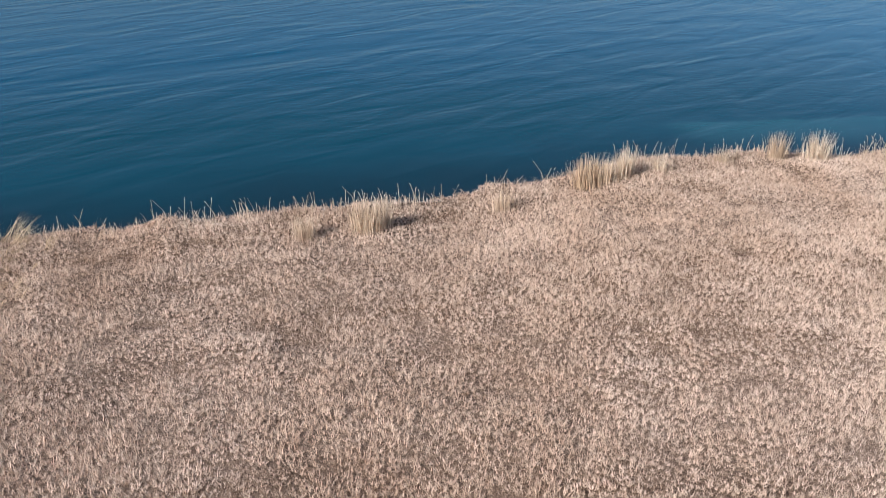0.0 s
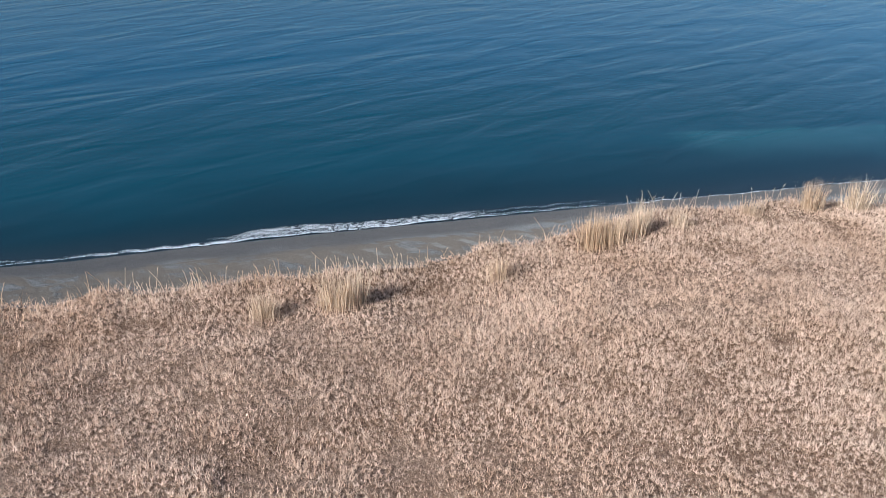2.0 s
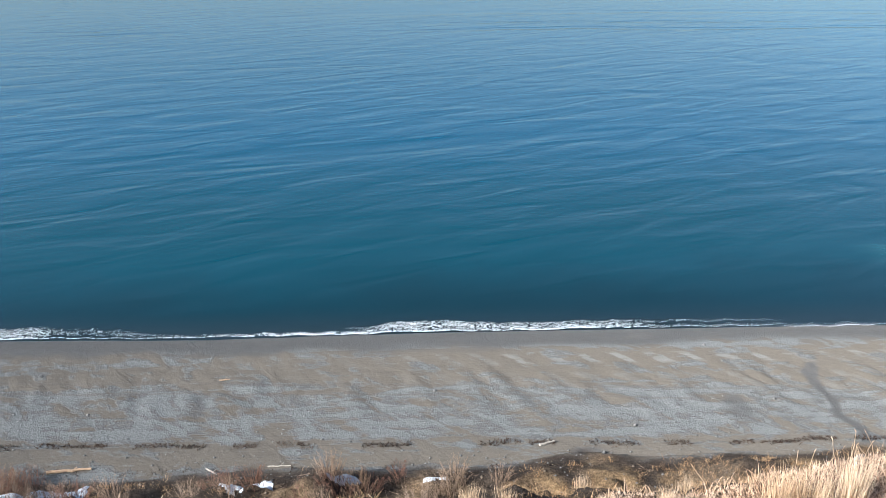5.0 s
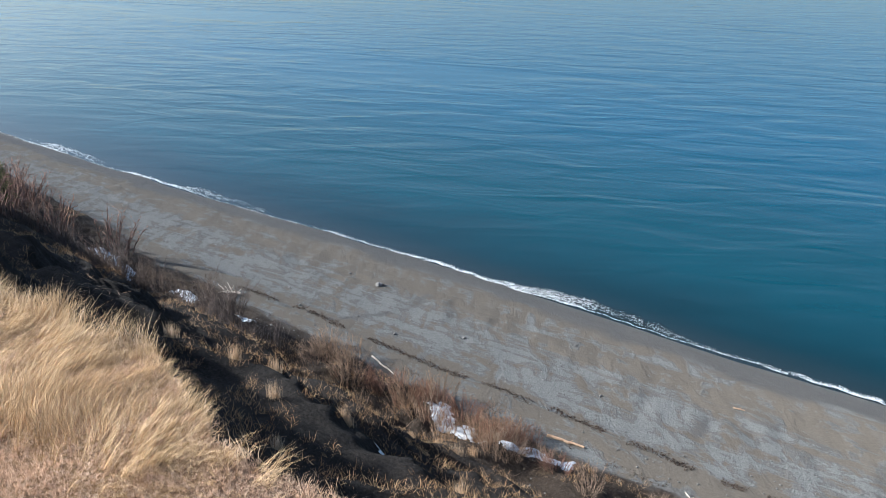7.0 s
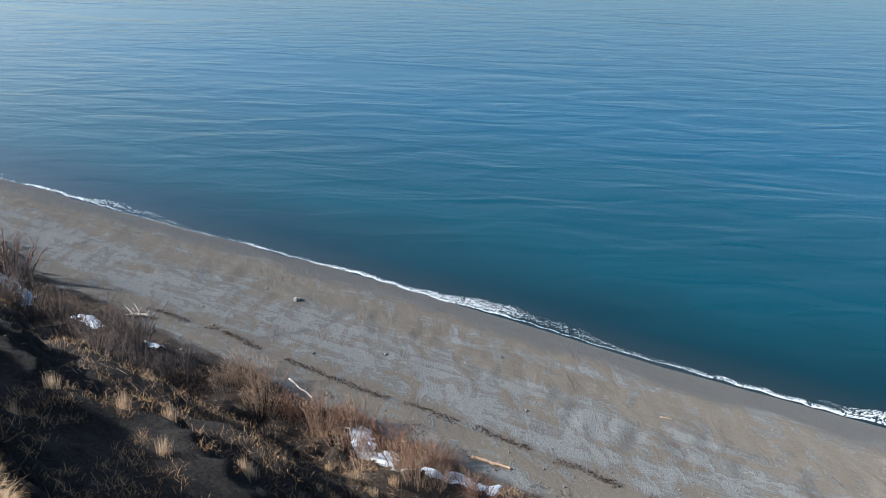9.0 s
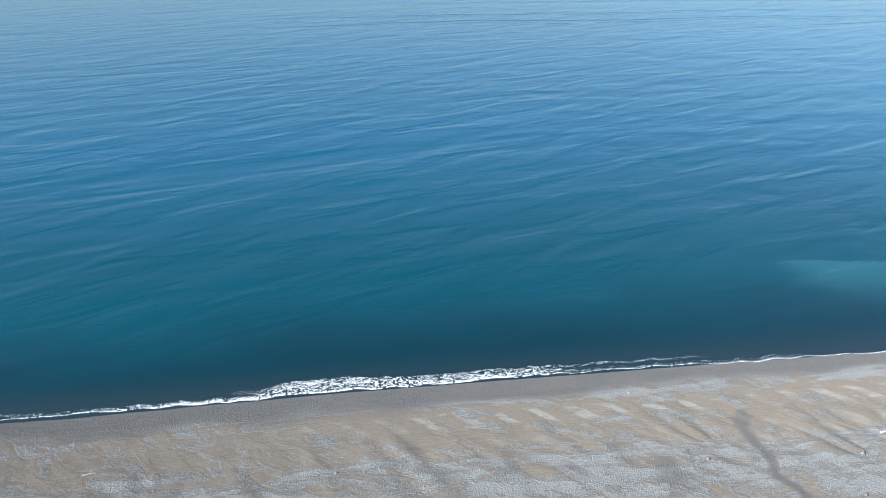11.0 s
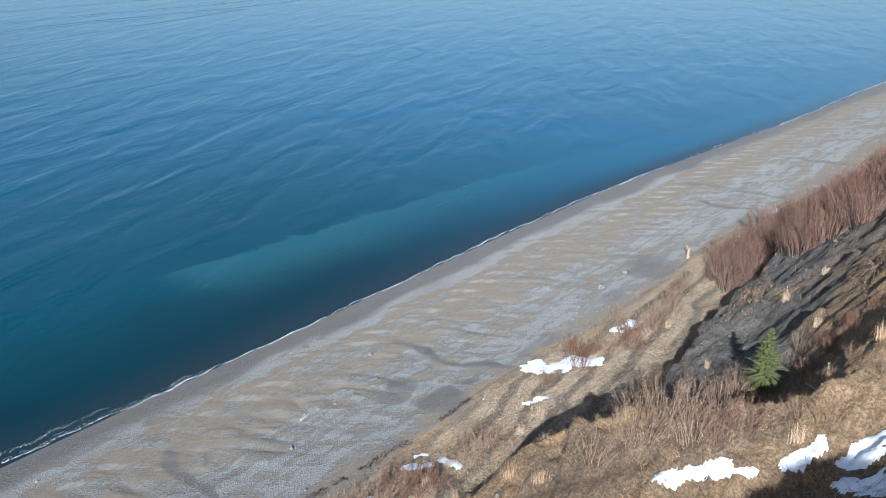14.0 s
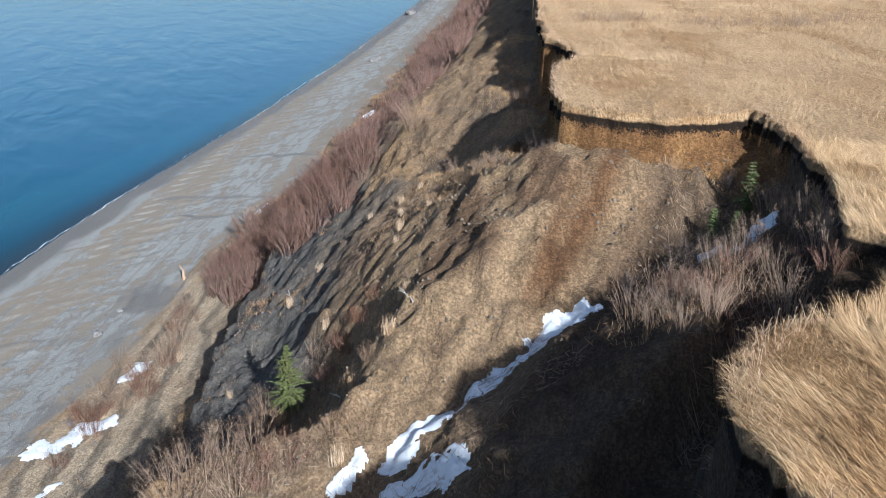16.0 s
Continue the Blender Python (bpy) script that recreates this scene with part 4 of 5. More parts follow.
        me = blades(name, np.stack([X, Y, Z], 1), L, lean, rng.uniform(0.1, 0.7, n), rng.uniform(0.006, 0.012, n), rng, M_STRAW)
        tagged(new(name, me), "long straw-coloured grass combed flat by wind on the rim", "grass", kind="stuff")
    # thinner grass of the wide field
    for name, box, count in (("field_grass", (30, 140, -100, -49), 190000), ("field_grass", (-70, 40, -105, -52), 150000)):
        x, y, z, d = scatter(*box, count, rng, dmax=0.1)
        close = (x > -18) & (x < 19) & (y > -68)
        x, y, z = x[~close], y[~close], z[~close]
        n = len(x)
        a0 = 0.4 + 1.2 * fbm(x, y, 9, 2, 421) + rng.normal(0, 1.0, n)
        le = rng.uniform(0.5, 0.96, n)
        tall = rng.uniform(0.2, 0.5, n) * np.clip(1 + 0.5 * fbm(x, y, 3.0, 3, 423), 0.5, 1.6)
        me = spikes(name, np.stack([x, y, z - 0.03], 1), tall, np.stack([np.cos(a0) * le, np.sin(a0) * le], 1), rng.uniform(0.012, 0.022, n), rng, M_FIELD)
        tagged(new(name, me), "dry yellow grass of the wide field", "grass", kind="stuff")
    # overhanging fringe along the rim, and tussocks on the slopes
    x, y, z, d = scatter(-50, 110, -66, -49, 60000, rng, dmin=-0.6, dmax=0.03)
    per = 5
    n = len(x) * per
    gx = rim_distance(x + 0.3, y) - rim_distance(x - 0.3, y)
    gy = rim_distance(x, y + 0.3) - rim_distance(x, y - 0.3)
    a0 = np.repeat(np.arctan2(gy, gx), per) + rng.normal(0, 0.6, n)
    le = rng.uniform(0.4, 0.95, n)
    L = rng.uniform(0.15, 0.4, n)
    me = blades("rim_grass", np.stack([np.repeat(x, per) + rng.normal(0, 0.08, n), np.repeat(y, per) + rng.normal(0, 0.08, n),
                                       np.repeat(z, per) - 0.03], 1), L, np.stack([np.cos(a0) * le, np.sin(a0) * le], 1),
                rng.uniform(0.3, 1.2, n), rng.uniform(0.007, 0.013, n), rng, M_RIM)
    tagged(new("rim_grass", me), "dry grass hanging over the eroded rim", "grass", kind="stuff")
    x, y = rng.uniform(-60, 120, 50000), rng.uniform(-63, -21, 50000)
    z, d, t, gd = survey(x, y)
    want = fbm(x, y, 4.0, 3, 431) + 0.35 * fbm(x, y, 1.2, 2, 433)
    clay = smooth(40, 48, x) * (1 - smooth(78, 92, x)) * smooth(5, 9, t) * smooth(24, 16, t)
    bowl = smooth(36, 40, x) * (1 - smooth(51, 55, x)) * smooth(-58, -55, y) * smooth(-40, -44, y)
    fan = smooth(27, 33, x) * (1 - smooth(70, 80, x)) * smooth(10, 7, t)
    k = (d > 1.5) & (t > 0.5) & (want > 0.02 + 0.75 * clay + 0.9 * bowl + 0.4 * fan)
    x, y, z = x[k], y[k], z[k]
    per = 7
    n = len(x) * per
    a0 = rng.uniform(0, 6.28, n)
    le = rng.uniform(0.3, 0.9, n)
    lean = np.stack([np.cos(a0) * le, np.sin(a0) * le + 0.12], 1)
    me = blades("tussock_grass", np.stack([np.repeat(x, per) + rng.normal(0, 0.15, n), np.repeat(y, per) + rng.normal(0, 0.15, n),
                                           np.repeat(z, per) - 0.05], 1), rng.uniform(0.18, 0.5, n), lean,
                rng.uniform(0.2, 1.0, n), rng.uniform(0.012, 0.026, n), rng, M_BROWN)
    tagged(new("tussock_grass", me), "dry tussocks of brown grass on the bluff's slope", "grass", kind="stuff")
    # lone stalks with seed heads along the rim
    x, y, z, d = scatter(-30, 30, -62, -52, 22000, rng, dmin=-0.6, dmax=0.15)
    k = rng.random(len(x)) < 0.6 * smooth(-0.4, 0.4, fbm(x, y, 2.0, 2, 441)) + 0.25
    x, y, z = x[k], y[k], z[k]
    n = len(x)
    ht = 0.2 + 0.45 * rng.random(n) ** 1.5
    a = rng.uniform(0, 6.28, n)
    le = np.abs(rng.normal(0, 0.28, n))
    p0 = np.stack([x, y, z - 0.05], 1)
    p1 = p0 + np.stack([np.cos(a) * le * ht * 0.4, np.sin(a) * le * ht * 0.4, ht * 0.55], 1)
    p2 = p1 + np.stack([np.cos(a) * le * ht * 0.7, np.sin(a) * le * ht * 0.7, ht * 0.45], 1)
    p3 = p2 + np.stack([np.cos(a) * 0.03, np.sin(a) * 0.03, 0 * a + 0.05], 1)
    me = tubes("dry_stalks", np.concatenate([p0, p1, p2]), np.concatenate([p1, p2, p3]),
               np.concatenate([np.full(n, .006), np.full(n, .0055), np.full(n, .010)]),
               np.concatenate([np.full(n, .0055), np.full(n, .005), np.full(n, .004)]), M_TUFT)
    tagged(new("dry_stalks", me), "thin dry stalks with seed heads standing along the rim", "stalks", kind="stuff")


meadow()


def grass_tuft_mesh(seed, tall, count, spread):
    rng = np.random.default_rng(seed)
    base = np.concatenate([rng.normal(0, spread, (count, 2)) * np.array([1.0, 0.6]), np.full((count, 1), -0.06)], 1)
    a = np.arctan2(base[:, 1], base[:, 0]) + rng.normal(0, 0.8, count)
    le = np.abs(rng.normal(0.06, 0.11, count))
    return blades("grass_tuft", base, rng.uniform(0.55, 1.0, count) * tall, np.stack([np.cos(a) * le, np.sin(a) * le], 1),
                  rng.uniform(0.1, 1.1, count), rng.uniform(0.007, 0.014, count), rng, M_TUFT)


def grass_tufts():
    kinds = [grass_tuft_mesh(501, 1.15, 420, 0.3), grass_tuft_mesh(502, 1.05, 230, 0.17), grass_tuft_mesh(503, 0.9, 150, 0.17)]
    label = "tall tuft of standing dry grass on the rim"
    rng = np.random.default_rng(9)
    spots = [(-1.5, -57.0, 1, 0.95), (-1.1, -56.9, 1, 0.9), (-2.9, -57.05, 1, 0.75), (2.0, -56.4, 2, 0.8),
             (4.5, -55.35, 1, 1.0), (4.95, -55.35, 0, 0.8), (5.7, -55.2, 1, 0.95), (6.8, -55.0, 2, 0.7), (10.5, -54.6, 1, 0.9),
             (11.8, -54.6, 1, 1.0), (8.8, -54.7, 2, 0.6), (-27.0, -43.6, 2, 1.0), (-25.7, -42.5, 2, 1.0), (-21.0, -43.0, 2, 1.0),
             (-20.4, -42.6, 2, 0.9),
             (40.5, -40.9, 2, 1.0), (39.8, -44.1, 2, 1.0), (40.1, -45.7, 2, 1.0), (35.2, -44.5, 2, 1.0), (56.4, -36.2, 2, 0.9)]
    for _ in range(110):
        x = rng.uniform(-30, 64)
        t = rng.uniform(3, 26)
        y = np.interp(x, TOE_X, TOE_Y) - t
        spots.append((x, y, 2, rng.uniform(0.6, 1.0)))
    for x, y, k, s in spots:
        ob = tagged(new("grass_tuft", kinds[k]), label if y < -53.5 and x < 14 else "pale tuft of dry grass on the bluff's slope", "grass tuft",
                    "grass tufts")
        ob.matrix_world = pose(x, y, height(x, y), 0, 0, rng.uniform(-30, 30)) @ Matrix.Scale(s, 4)


grass_tufts()


# ---- shrubs ----
def shrub_meshes(seed, tall, stems, spread, mat, twigs=6, fan=0.35, thick=0.014):
    """Bare stems and their twigs as two meshes."""
    rng = np.random.default_rng(seed)
    s0, s1, sr0, sr1, t0, t1, tr0 = [], [], [], [], [], [], []
    for _ in range(stems):
        r = spread * math.sqrt(rng.random())
        a = rng.uniform(0, 6.28)
        p = np.array([r * math.cos(a), r * math.sin(a), -0.1])
        out = np.array([math.cos(a), math.sin(a), 0]) * fan * (0.4 + r / spread) + np.append(rng.normal(0, 0.12, 2), 0)
        h = tall * rng.uniform(0.6, 1.0) * (1 - 0.3 * (r / spread) ** 2)
        rad = thick * rng.uniform(0.8, 1.3)
        for k in range(3):
            q = p + (np.array([0, 0, 1.0]) + out * (0.6 + 0.3 * k) + np.append(rng.normal(0, 0.07, 2), 0)) * h / 3
            s0.append(p), s1.append(q)
            sr0.append(rad * (1 - 0.28 * k)), sr1.append(rad * (0.72 - 0.28 * k))
            for _ in range(twigs if k else twigs // 3):
                f = rng.random()
                b = p * (1 - f) + q * f
                dr = rng.normal(0, 0.5, 3)
                dr[2] = abs(dr[2]) + 0.55
                ln = h * rng.uniform(0.10, 0.24)
                e = b + (dr + out) * ln * 0.7
                t0.append(b), t1.append(e)
                tr0.append(rad * 0.5)
                for _ in range(1):
                    e2 = e + (dr * 0.6 + rng.normal(0, 0.45, 3)) * ln * 0.5
                    t0.append(e), t1.append(e2)
                    tr0.append(rad * 0.36)
            p = q
    return tubes("shrub", s0, s1, sr0, sr1, mat), spines("crown", t0, t1, np.array(tr0) * 1.2, mat)


SHRUBS = {
    "alder": [shrub_meshes(600 + k, 2.5, 26, 0.75, M_ALDER, 6, 0.30, 0.016) for k in range(3)],
    "pale": [shrub_meshes(610 + k, 1.9, 34, 0.8, M_PALE, 6, 0.35, 0.015) for k in range(3)],
    "red": [shrub_meshes(620 + k, 1.35, 44, 0.75, M_RED, 6, 0.40, 0.014) for k in range(2)],
    "far": [shrub_meshes(640 + k, 2.6, 40, 0.95, M_FAR, 6, 0.38, 0.026) for k in range(3)],
    "grey": [shrub_meshes(630, 3.6, 46, 1.0, M_PALE, 9, 0.55, 0.02)],
}
SHRUB_LABEL = {
    "alder": ("bare dark alder thicket on the bluff's slope", "alder shrub", "alder shrubs"),
    "pale": ("leafless pale willow shrub among dry grass", "willow shrub", "willow shrubs"),
    "red": ("leafless reddish willow shrub at the bluff's foot", "willow shrub", "red willow shrubs"),
    "far": ("leafless brown alder thicket on the far slope", "alder shrub", "far alder shrubs"),
    "grey": ("large rounded grey leafless shrub on the bluff", "shrub", ""),
}
shrub_rng = random.Random(12)


def shrub(kind, x, y, s=1.0):
    stems, twigs = shrub_rng.choice(SHRUBS[kind])
    ob = tagged(new("shrub"), *SHRUB_LABEL[kind])
    for name, me in (("branchwork", stems), ("crown", twigs)):
        tagged(new(name, me), kind="stuff").parent = ob
    ob.matrix_world = pose(x, y, height(x, y), shrub_rng.uniform(-6, 6), shrub_rng.uniform(-6, 6), shrub_rng.uniform(0, 360)) \
        @ Matrix.Diagonal((s * shrub_rng.uniform(0.85, 1.2), s * shrub_rng.uniform(0.85, 1.2), s * shrub_rng.uniform(0.85, 1.1), 1))


def thicket(kind, n, x0, x1, t0, t1, s0=0.8, s1=1.2):
    """n shrubs between two distances behind the bluff's foot."""
    for _ in range(n):
        x = shrub_rng.uniform(x0, x1)
        y = float(np.interp(x, TOE_X, TOE_Y)) - shrub_rng.uniform(t0, t1)
        shrub(kind, x, y, shrub_rng.uniform(s0, s1))


def distant_thicket(name, n, bands, seed, mat=M_FAR, label="leafless brown alder woods on the distant bluff", category="woods",
                    form=(2.6, 20, 1.0, 4, 0.4, 0.05)):
    """Brush that nobody could count, as one mesh of bare stems."""
    rng = np.random.default_rng(seed)
    pieces = []
    for k in range(3):
        a, b = shrub_meshes(660 + k, form[0], form[1], form[2], mat, form[3], form[4], form[5])
        for me in (a, b):
            co = np.empty(len(me.vertices) * 3, np.float32)
            me.vertices.foreach_get("co", co)
            tri = np.empty(len(me.loops), np.int32)
            me.loops.foreach_get("vertex_index", tri)
            pieces.append((co.reshape(-1, 3), tri.reshape(-1, 3)))
    cos, tris, off = [], [], 0
    weight = np.array([b[6] for b in bands])
    for _ in range(n):
        x0, x1, t0, t1, s0, s1, _w = bands[rng.choice(len(bands), p=weight / weight.sum())]
        x = rng.uniform(x0, x1)
        y = float(np.interp(x, TOE_X, TOE_Y)) - rng.uniform(t0, t1)
        z, s, a, v = height(x, y), rng.uniform(s0, s1), rng.uniform(0, 6.28), rng.integers(3)
        for co, tri in pieces[2 * v:2 * v + 2]:
            c = co * s
            cos.append(np.stack([c[:, 0] * math.cos(a) - c[:, 1] * math.sin(a) + x, c[:, 0] * math.sin(a) + c[:, 1] * math.cos(a) + y, c[:, 2] + z], 1))
            tris.append(tri + off)
            off += len(co)
    tagged(new(name, tri_mesh(name, np.concatenate(cos), np.concatenate(tris), mat)), label, category, kind="stuff")


thicket("alder", 40, -76, -43, 5, 12, 1.0, 1.6)
distant_thicket("distant_alders", 60, ((-170, -70, 3, 14, 1.2, 2.0, 1.0),), 31)
thicket("pale", 26, -44, -24, 0.5, 5, 0.8, 1.2)
thicket("red", 16, -38, -24, 0.5, 4, 0.9, 1.3)
thicket("pale", 20, -25, 4, 1.0, 4.5, 0.6, 0.95)
thicket("red", 11, -24, 2, 0.8, 4.0, 0.6, 0.95)
# terrace with snow
for kind, x, y, s in (("red", 54.3, -22.1, 1.2), ("red", 55.2, -22.5, 1.1), ("red", 60.1, -23.4, 1.15), ("pale", 58.6, -21.4, 0.8),
                      ("pale", 61.0, -24.2, 1.1), ("pale", 63.0, -24.1, 1.1), ("red", 57.0, -25.4, 0.9), ("pale", 64.3, -25.0, 1.0),
                      ("pale", 40.3, -23.1, 0.95), ("pale", 41.0, -23.9, 0.8), ("red", 34.1, -23.0, 1.1), ("red", 35.2, -23.7, 1.0),
                      ("pale", 31.2, -22.4, 0.8), ("pale", 29.8, -22.2, 0.8), ("red", 49.8, -23.0, 0.6), ("pale", 50.1, -22.4, 0.6),
                      ("red", 70.1, -22.4, 0.9), ("pale", 71.6, -22.5, 0.9), ("pale", 69.0, -24.0, 0.8), ("pale", 91.4, -21.6, 1.0),
                      ("pale", 93.7, -22.0, 1.0), ("pale", 95.6, -21.8, 0.9), ("pale", 62.0, -21.0, 0.8), ("red", 61.4, -25.2, 0.8),
                      ("red", 33.4, -23.4, 1.0), ("red", 34.6, -24.4, 1.1), ("pale", 30.5, -23.4, 0.9), ("pale", 31.6, -23.8, 1.0),
                      ("pale", 29.2, -23.2, 0.8), ("pale", 38.6, -24.6, 0.6), ("red", 36.0, -24.6, 0.8), ("red", 52.8, -23.6, 0.8),
                      ("pale", 56.2, -23.8, 0.9), ("red", 58.6, -24.2, 1.0), ("pale", 66.4, -23.6, 0.9), ("red", 67.4, -23.0, 0.8)):
    shrub(kind, x, y, s)
# lip of the gully and the bowl
for kind, x, y, s in (("red", 45.3, -42.6, 0.7), ("red", 45.8, -43.3, 0.7), ("red", 46.3, -41.8, 0.7), ("red", 44.9, -41.5, 0.6), ("pale", 42.9, -38.9, 0.9),
                      ("pale", 44.6, -38.4, 0.8), ("red", 46.6, -42.8, 0.6), ("pale", 42.2, -39.4, 0.7), ("pale", 47.4, -40.4, 0.6), ("red", 47.0, -43.6, 0.6),
                      ("pale", 34.6, -37.8, 1.1), ("pale", 34.9, -38.9, 1.0), ("pale", 33.6, -38.4, 1.0), ("pale", 35.4, -39.9, 1.0),
                      ("pale", 34.2, -40.6, 1.0), ("red", 34.6, -41.5, 1.0), ("red", 35.2, -42.4, 0.9), ("pale", 32.6, -37.0, 0.9),
                      ("pale", 35.8, -41.0, 0.9), ("pale", 36.2, -45.2, 0.6), ("pale", 36.1, -44.1, 0.6), ("pale", 38.5, -42.2, 0.6),
                      ("pale", 38.4, -43.0, 0.5), ("pale", 39.7, -44.8, 0.4), ("pale", 38.3, -46.2, 0.45), ("pale", 55.4, -48.2, 0.6),
                      ("pale", 55.8, -49.0, 0.6), ("alder", 52.6, -51.6, 0.7), ("alder", 53.6, -51.4, 0.7), ("pale", 52.2, -51.2, 1.2),
                      ("pale", 45.6, -61.7, 0.8), ("pale", 38.4, -61.8, 0.8), ("pale", 37.6, -62.2, 0.8), ("pale", 41.0, -62.2, 0.8),
                      ("pale", 44.9, -62.0, 0.7), ("alder", 38.6, -55.6, 0.55), ("pale", 37.0, -55.4, 0.7), ("pale", 36.0, -56.6, 0.7),
                      ("alder", 39.7, -57.2, 0.5), ("pale", 40.4, -58.6, 0.7), ("pale", 41.1, -60.0, 0.7), ("red", 39.2, -59.2, 0.8),
                      ("red", 38.0, -58.0, 0.8), ("red", 37.0, -59.0, 0.8), ("pale", 35.4, -57.6, 0.7), ("pale", 35.0, -56.0, 0.6),
                      ("alder", 42.4, -57.6, 0.5), ("alder", 43.4, -59.0, 0.5), ("pale", 36.0, -60.4, 0.7), ("red", 40.0, -60.8, 0.7),
                      ("pale", 33.8, -56.6, 0.5), ("alder", 48.6, -60.6, 0.5), ("pale", 49.4, -57.9, 0.5), ("alder", 41.6, -55.6, 0.4),
                      ("red", 36.4, -57.4, 0.8), ("red", 37.8, -56.6, 0.7), ("red", 39.0, -57.0, 0.7), ("pale", 38.6, -60.4, 0.7),
                      ("red", 35.0, -58.8, 0.8), ("pale", 37.2, -60.6, 0.7), ("red", 38.6, -61.4, 0.7), ("pale", 34.4, -57.6, 0.6),
                      ("red", 40.6, -57.4, 0.6), ("pale", 42.0, -61.6, 0.6), ("pale", 33.6, -58.6, 0.6), ("red", 36.2, -61.6, 0.7),
                      ("pale", 72.0, -49.8, 0.7), ("alder", 74.0, -49.6, 0.7), ("pale", 60.0, -45.0, 0.5), ("pale", 66.0, -45.5, 0.6)):
    shrub(kind, x, y, s)
thicket("far", 60, 72, 98, 2, 14, 0.75, 1.1)
distant_thicket("far_brush", 210, ((70, 92, 4, 17, 0.7, 1.1, 1.3), (92, 114, 2, 16, 0.8, 1.15, 1.0), (78, 100, 13, 20, 0.6, 0.9, 0.4)), 35, form=(2.4, 18, 1.0, 4, 0.4, 0.035))
thicket("red", 22, 80, 116, 1.5, 8, 0.9, 1.3)
distant_thicket("distant_alders", 330, ((106, 190, 1.5, 18, 0.8, 1.3, 1.5), (190, 340, 2, 22, 1.1, 1.8, 0.9)), 32, form=(2.6, 16, 1.0, 3, 0.4, 0.045))
shrub("grey", 78.5, -41.0, 1.0)
distant_thicket("low_brush", 200, ((28, 70, 1, 8, 0.5, 0.9, 1.2), (34.5, 42.5, 34.5, 41, 1.0, 1.9, 2.2), (40, 64, 12, 27, 0.6, 1.1, 1.6), (-40, 10, 6, 20, 0.6, 1.2, 1.0)), 37, M_PALE, "low leafless brush on the bluff's slope",
                "brush", (0.75, 9, 0.4, 4, 0.4, 0.008))
distant_thicket("weed_row", 80, ((83.5, 86.5, 33, 80, 0.7, 1.3, 1.0),), 39, M_PALE, "row of dry weeds across the far field", "weeds",
                (1.0, 12, 0.8, 4, 0.3, 0.014))
thicket("red", 18, 74, 94, 7, 13, 0.8, 1.2)


# ---- spruces ----
def spruce(x, y, tall, seed, label, wide=0.36):
    rng = np.random.default_rng(seed)
    z = height(x, y)
    trunk = tubes("spruce_tree", [[0, 0, -0.2], [0, 0, tall * 0.5]], [[0, 0, tall * 0.5], [0, 0, tall]],
                  [0.035 * tall / 2 + 0.02, 0.03], [0.03, 0.006], M_BARK)
    ob = tagged(new("spruce_tree"), label, "spruce")
    new("trunk", trunk).parent = ob
    p0, p1, r0, r1 = [], [], [], []
    levels = int(9 + tall * 3)
    for k in range(levels):
        f = k / (levels - 1)
        zz = tall * (0.04 + 0.93 * f)
        reach = tall * wide * (1 - f) ** 0.75 * rng.uniform(0.8, 1.1) + 0.05
        for b in range(13 if f < 0.7 else 8):
            a = rng.uniform(0, 6.28)
            ln = reach * rng.uniform(0.5, 1.2) * min(1.0, 0.6 + 3.0 * f)
            steps = max(3, int(ln / 0.07))
            rise = rng.uniform(-0.12, 0.22) + 0.4 * f
            for j in range(steps):
                g = (j + 0.5) / steps
                c = np.array([math.cos(a) * ln * g, math.sin(a) * ln * g, zz + rise * ln * g - 0.18 * ln * g * g])
                for sgn in (-1, 1):
                    dr = np.array([math.cos(a + sgn * 0.8), math.sin(a + sgn * 0.8), rng.uniform(-0.1, 0.35)])
                    p0.append(c), p1.append(c + dr * (0.05 + 0.16 * (1 - g)) * (0.6 + 0.2 * tall / 3))
                    r0.append(0.028), r1.append(0.008)
    crown = new("crown", tubes("crown", p0, p1, r0, r1, M_SPRUCE))
    crown.parent = ob
    ob.matrix_world = pose(x, y, z, 0, 0, 20 * seed)


spruce(43.6, -40.0, 3.5, 1, "young green spruce on the clay slope beside dry shrubs", 0.36)
spruce(46.5, -61.0, 2.3, 2, "slender young spruce in the shaded bowl", 0.26)
spruce(45.0, -59.3, 1.5, 3, "small spruce seedling in the shaded bowl", 0.28)
spruce(43.9, -60.0, 1.2, 4, "small spruce seedling in the shaded bowl", 0.3)
spruce(-82.0, -28.9, 5.2, 5, "dark spruce beside the alder thicket", 0.28)
spruce(-85.5, -28.4, 4.4, 6, "dark spruce beside the alder thicket", 0.28)


# ---- driftwood, stones, wrack ----
def rod(pts, radii, sides=9, seed=0):
    """A closed, slightly knobbly rod through pts."""
    rng = random.Random(seed)
    bm = bmesh.new()
    rings = []
    pts = [Vector(p) for p in pts]
    for i, (p, r) in enumerate(zip(pts, radii)):
        ax = (pts[min(i + 1, len(pts) - 1)] - pts[max(i - 1, 0)]).normalized()
        u = ax.orthogonal().normalized()
        v = ax.cross(u)
        rings.append([bm.verts.new(p + (u * math.cos(6.2832 * k / sides) + v * math.sin(6.2832 * k / sides)) * r * rng.uniform(0.85, 1.15))
                      for k in range(sides)])
    for a, b in zip(rings, rings[1:]):
        for k in range(sides):
            bm.faces.new((a[k], a[(k + 1) % sides], b[(k + 1) % sides], b[k]))
    bm.faces.new(rings[0][::-1])
    bm.faces.new(rings[-1])
    return bm


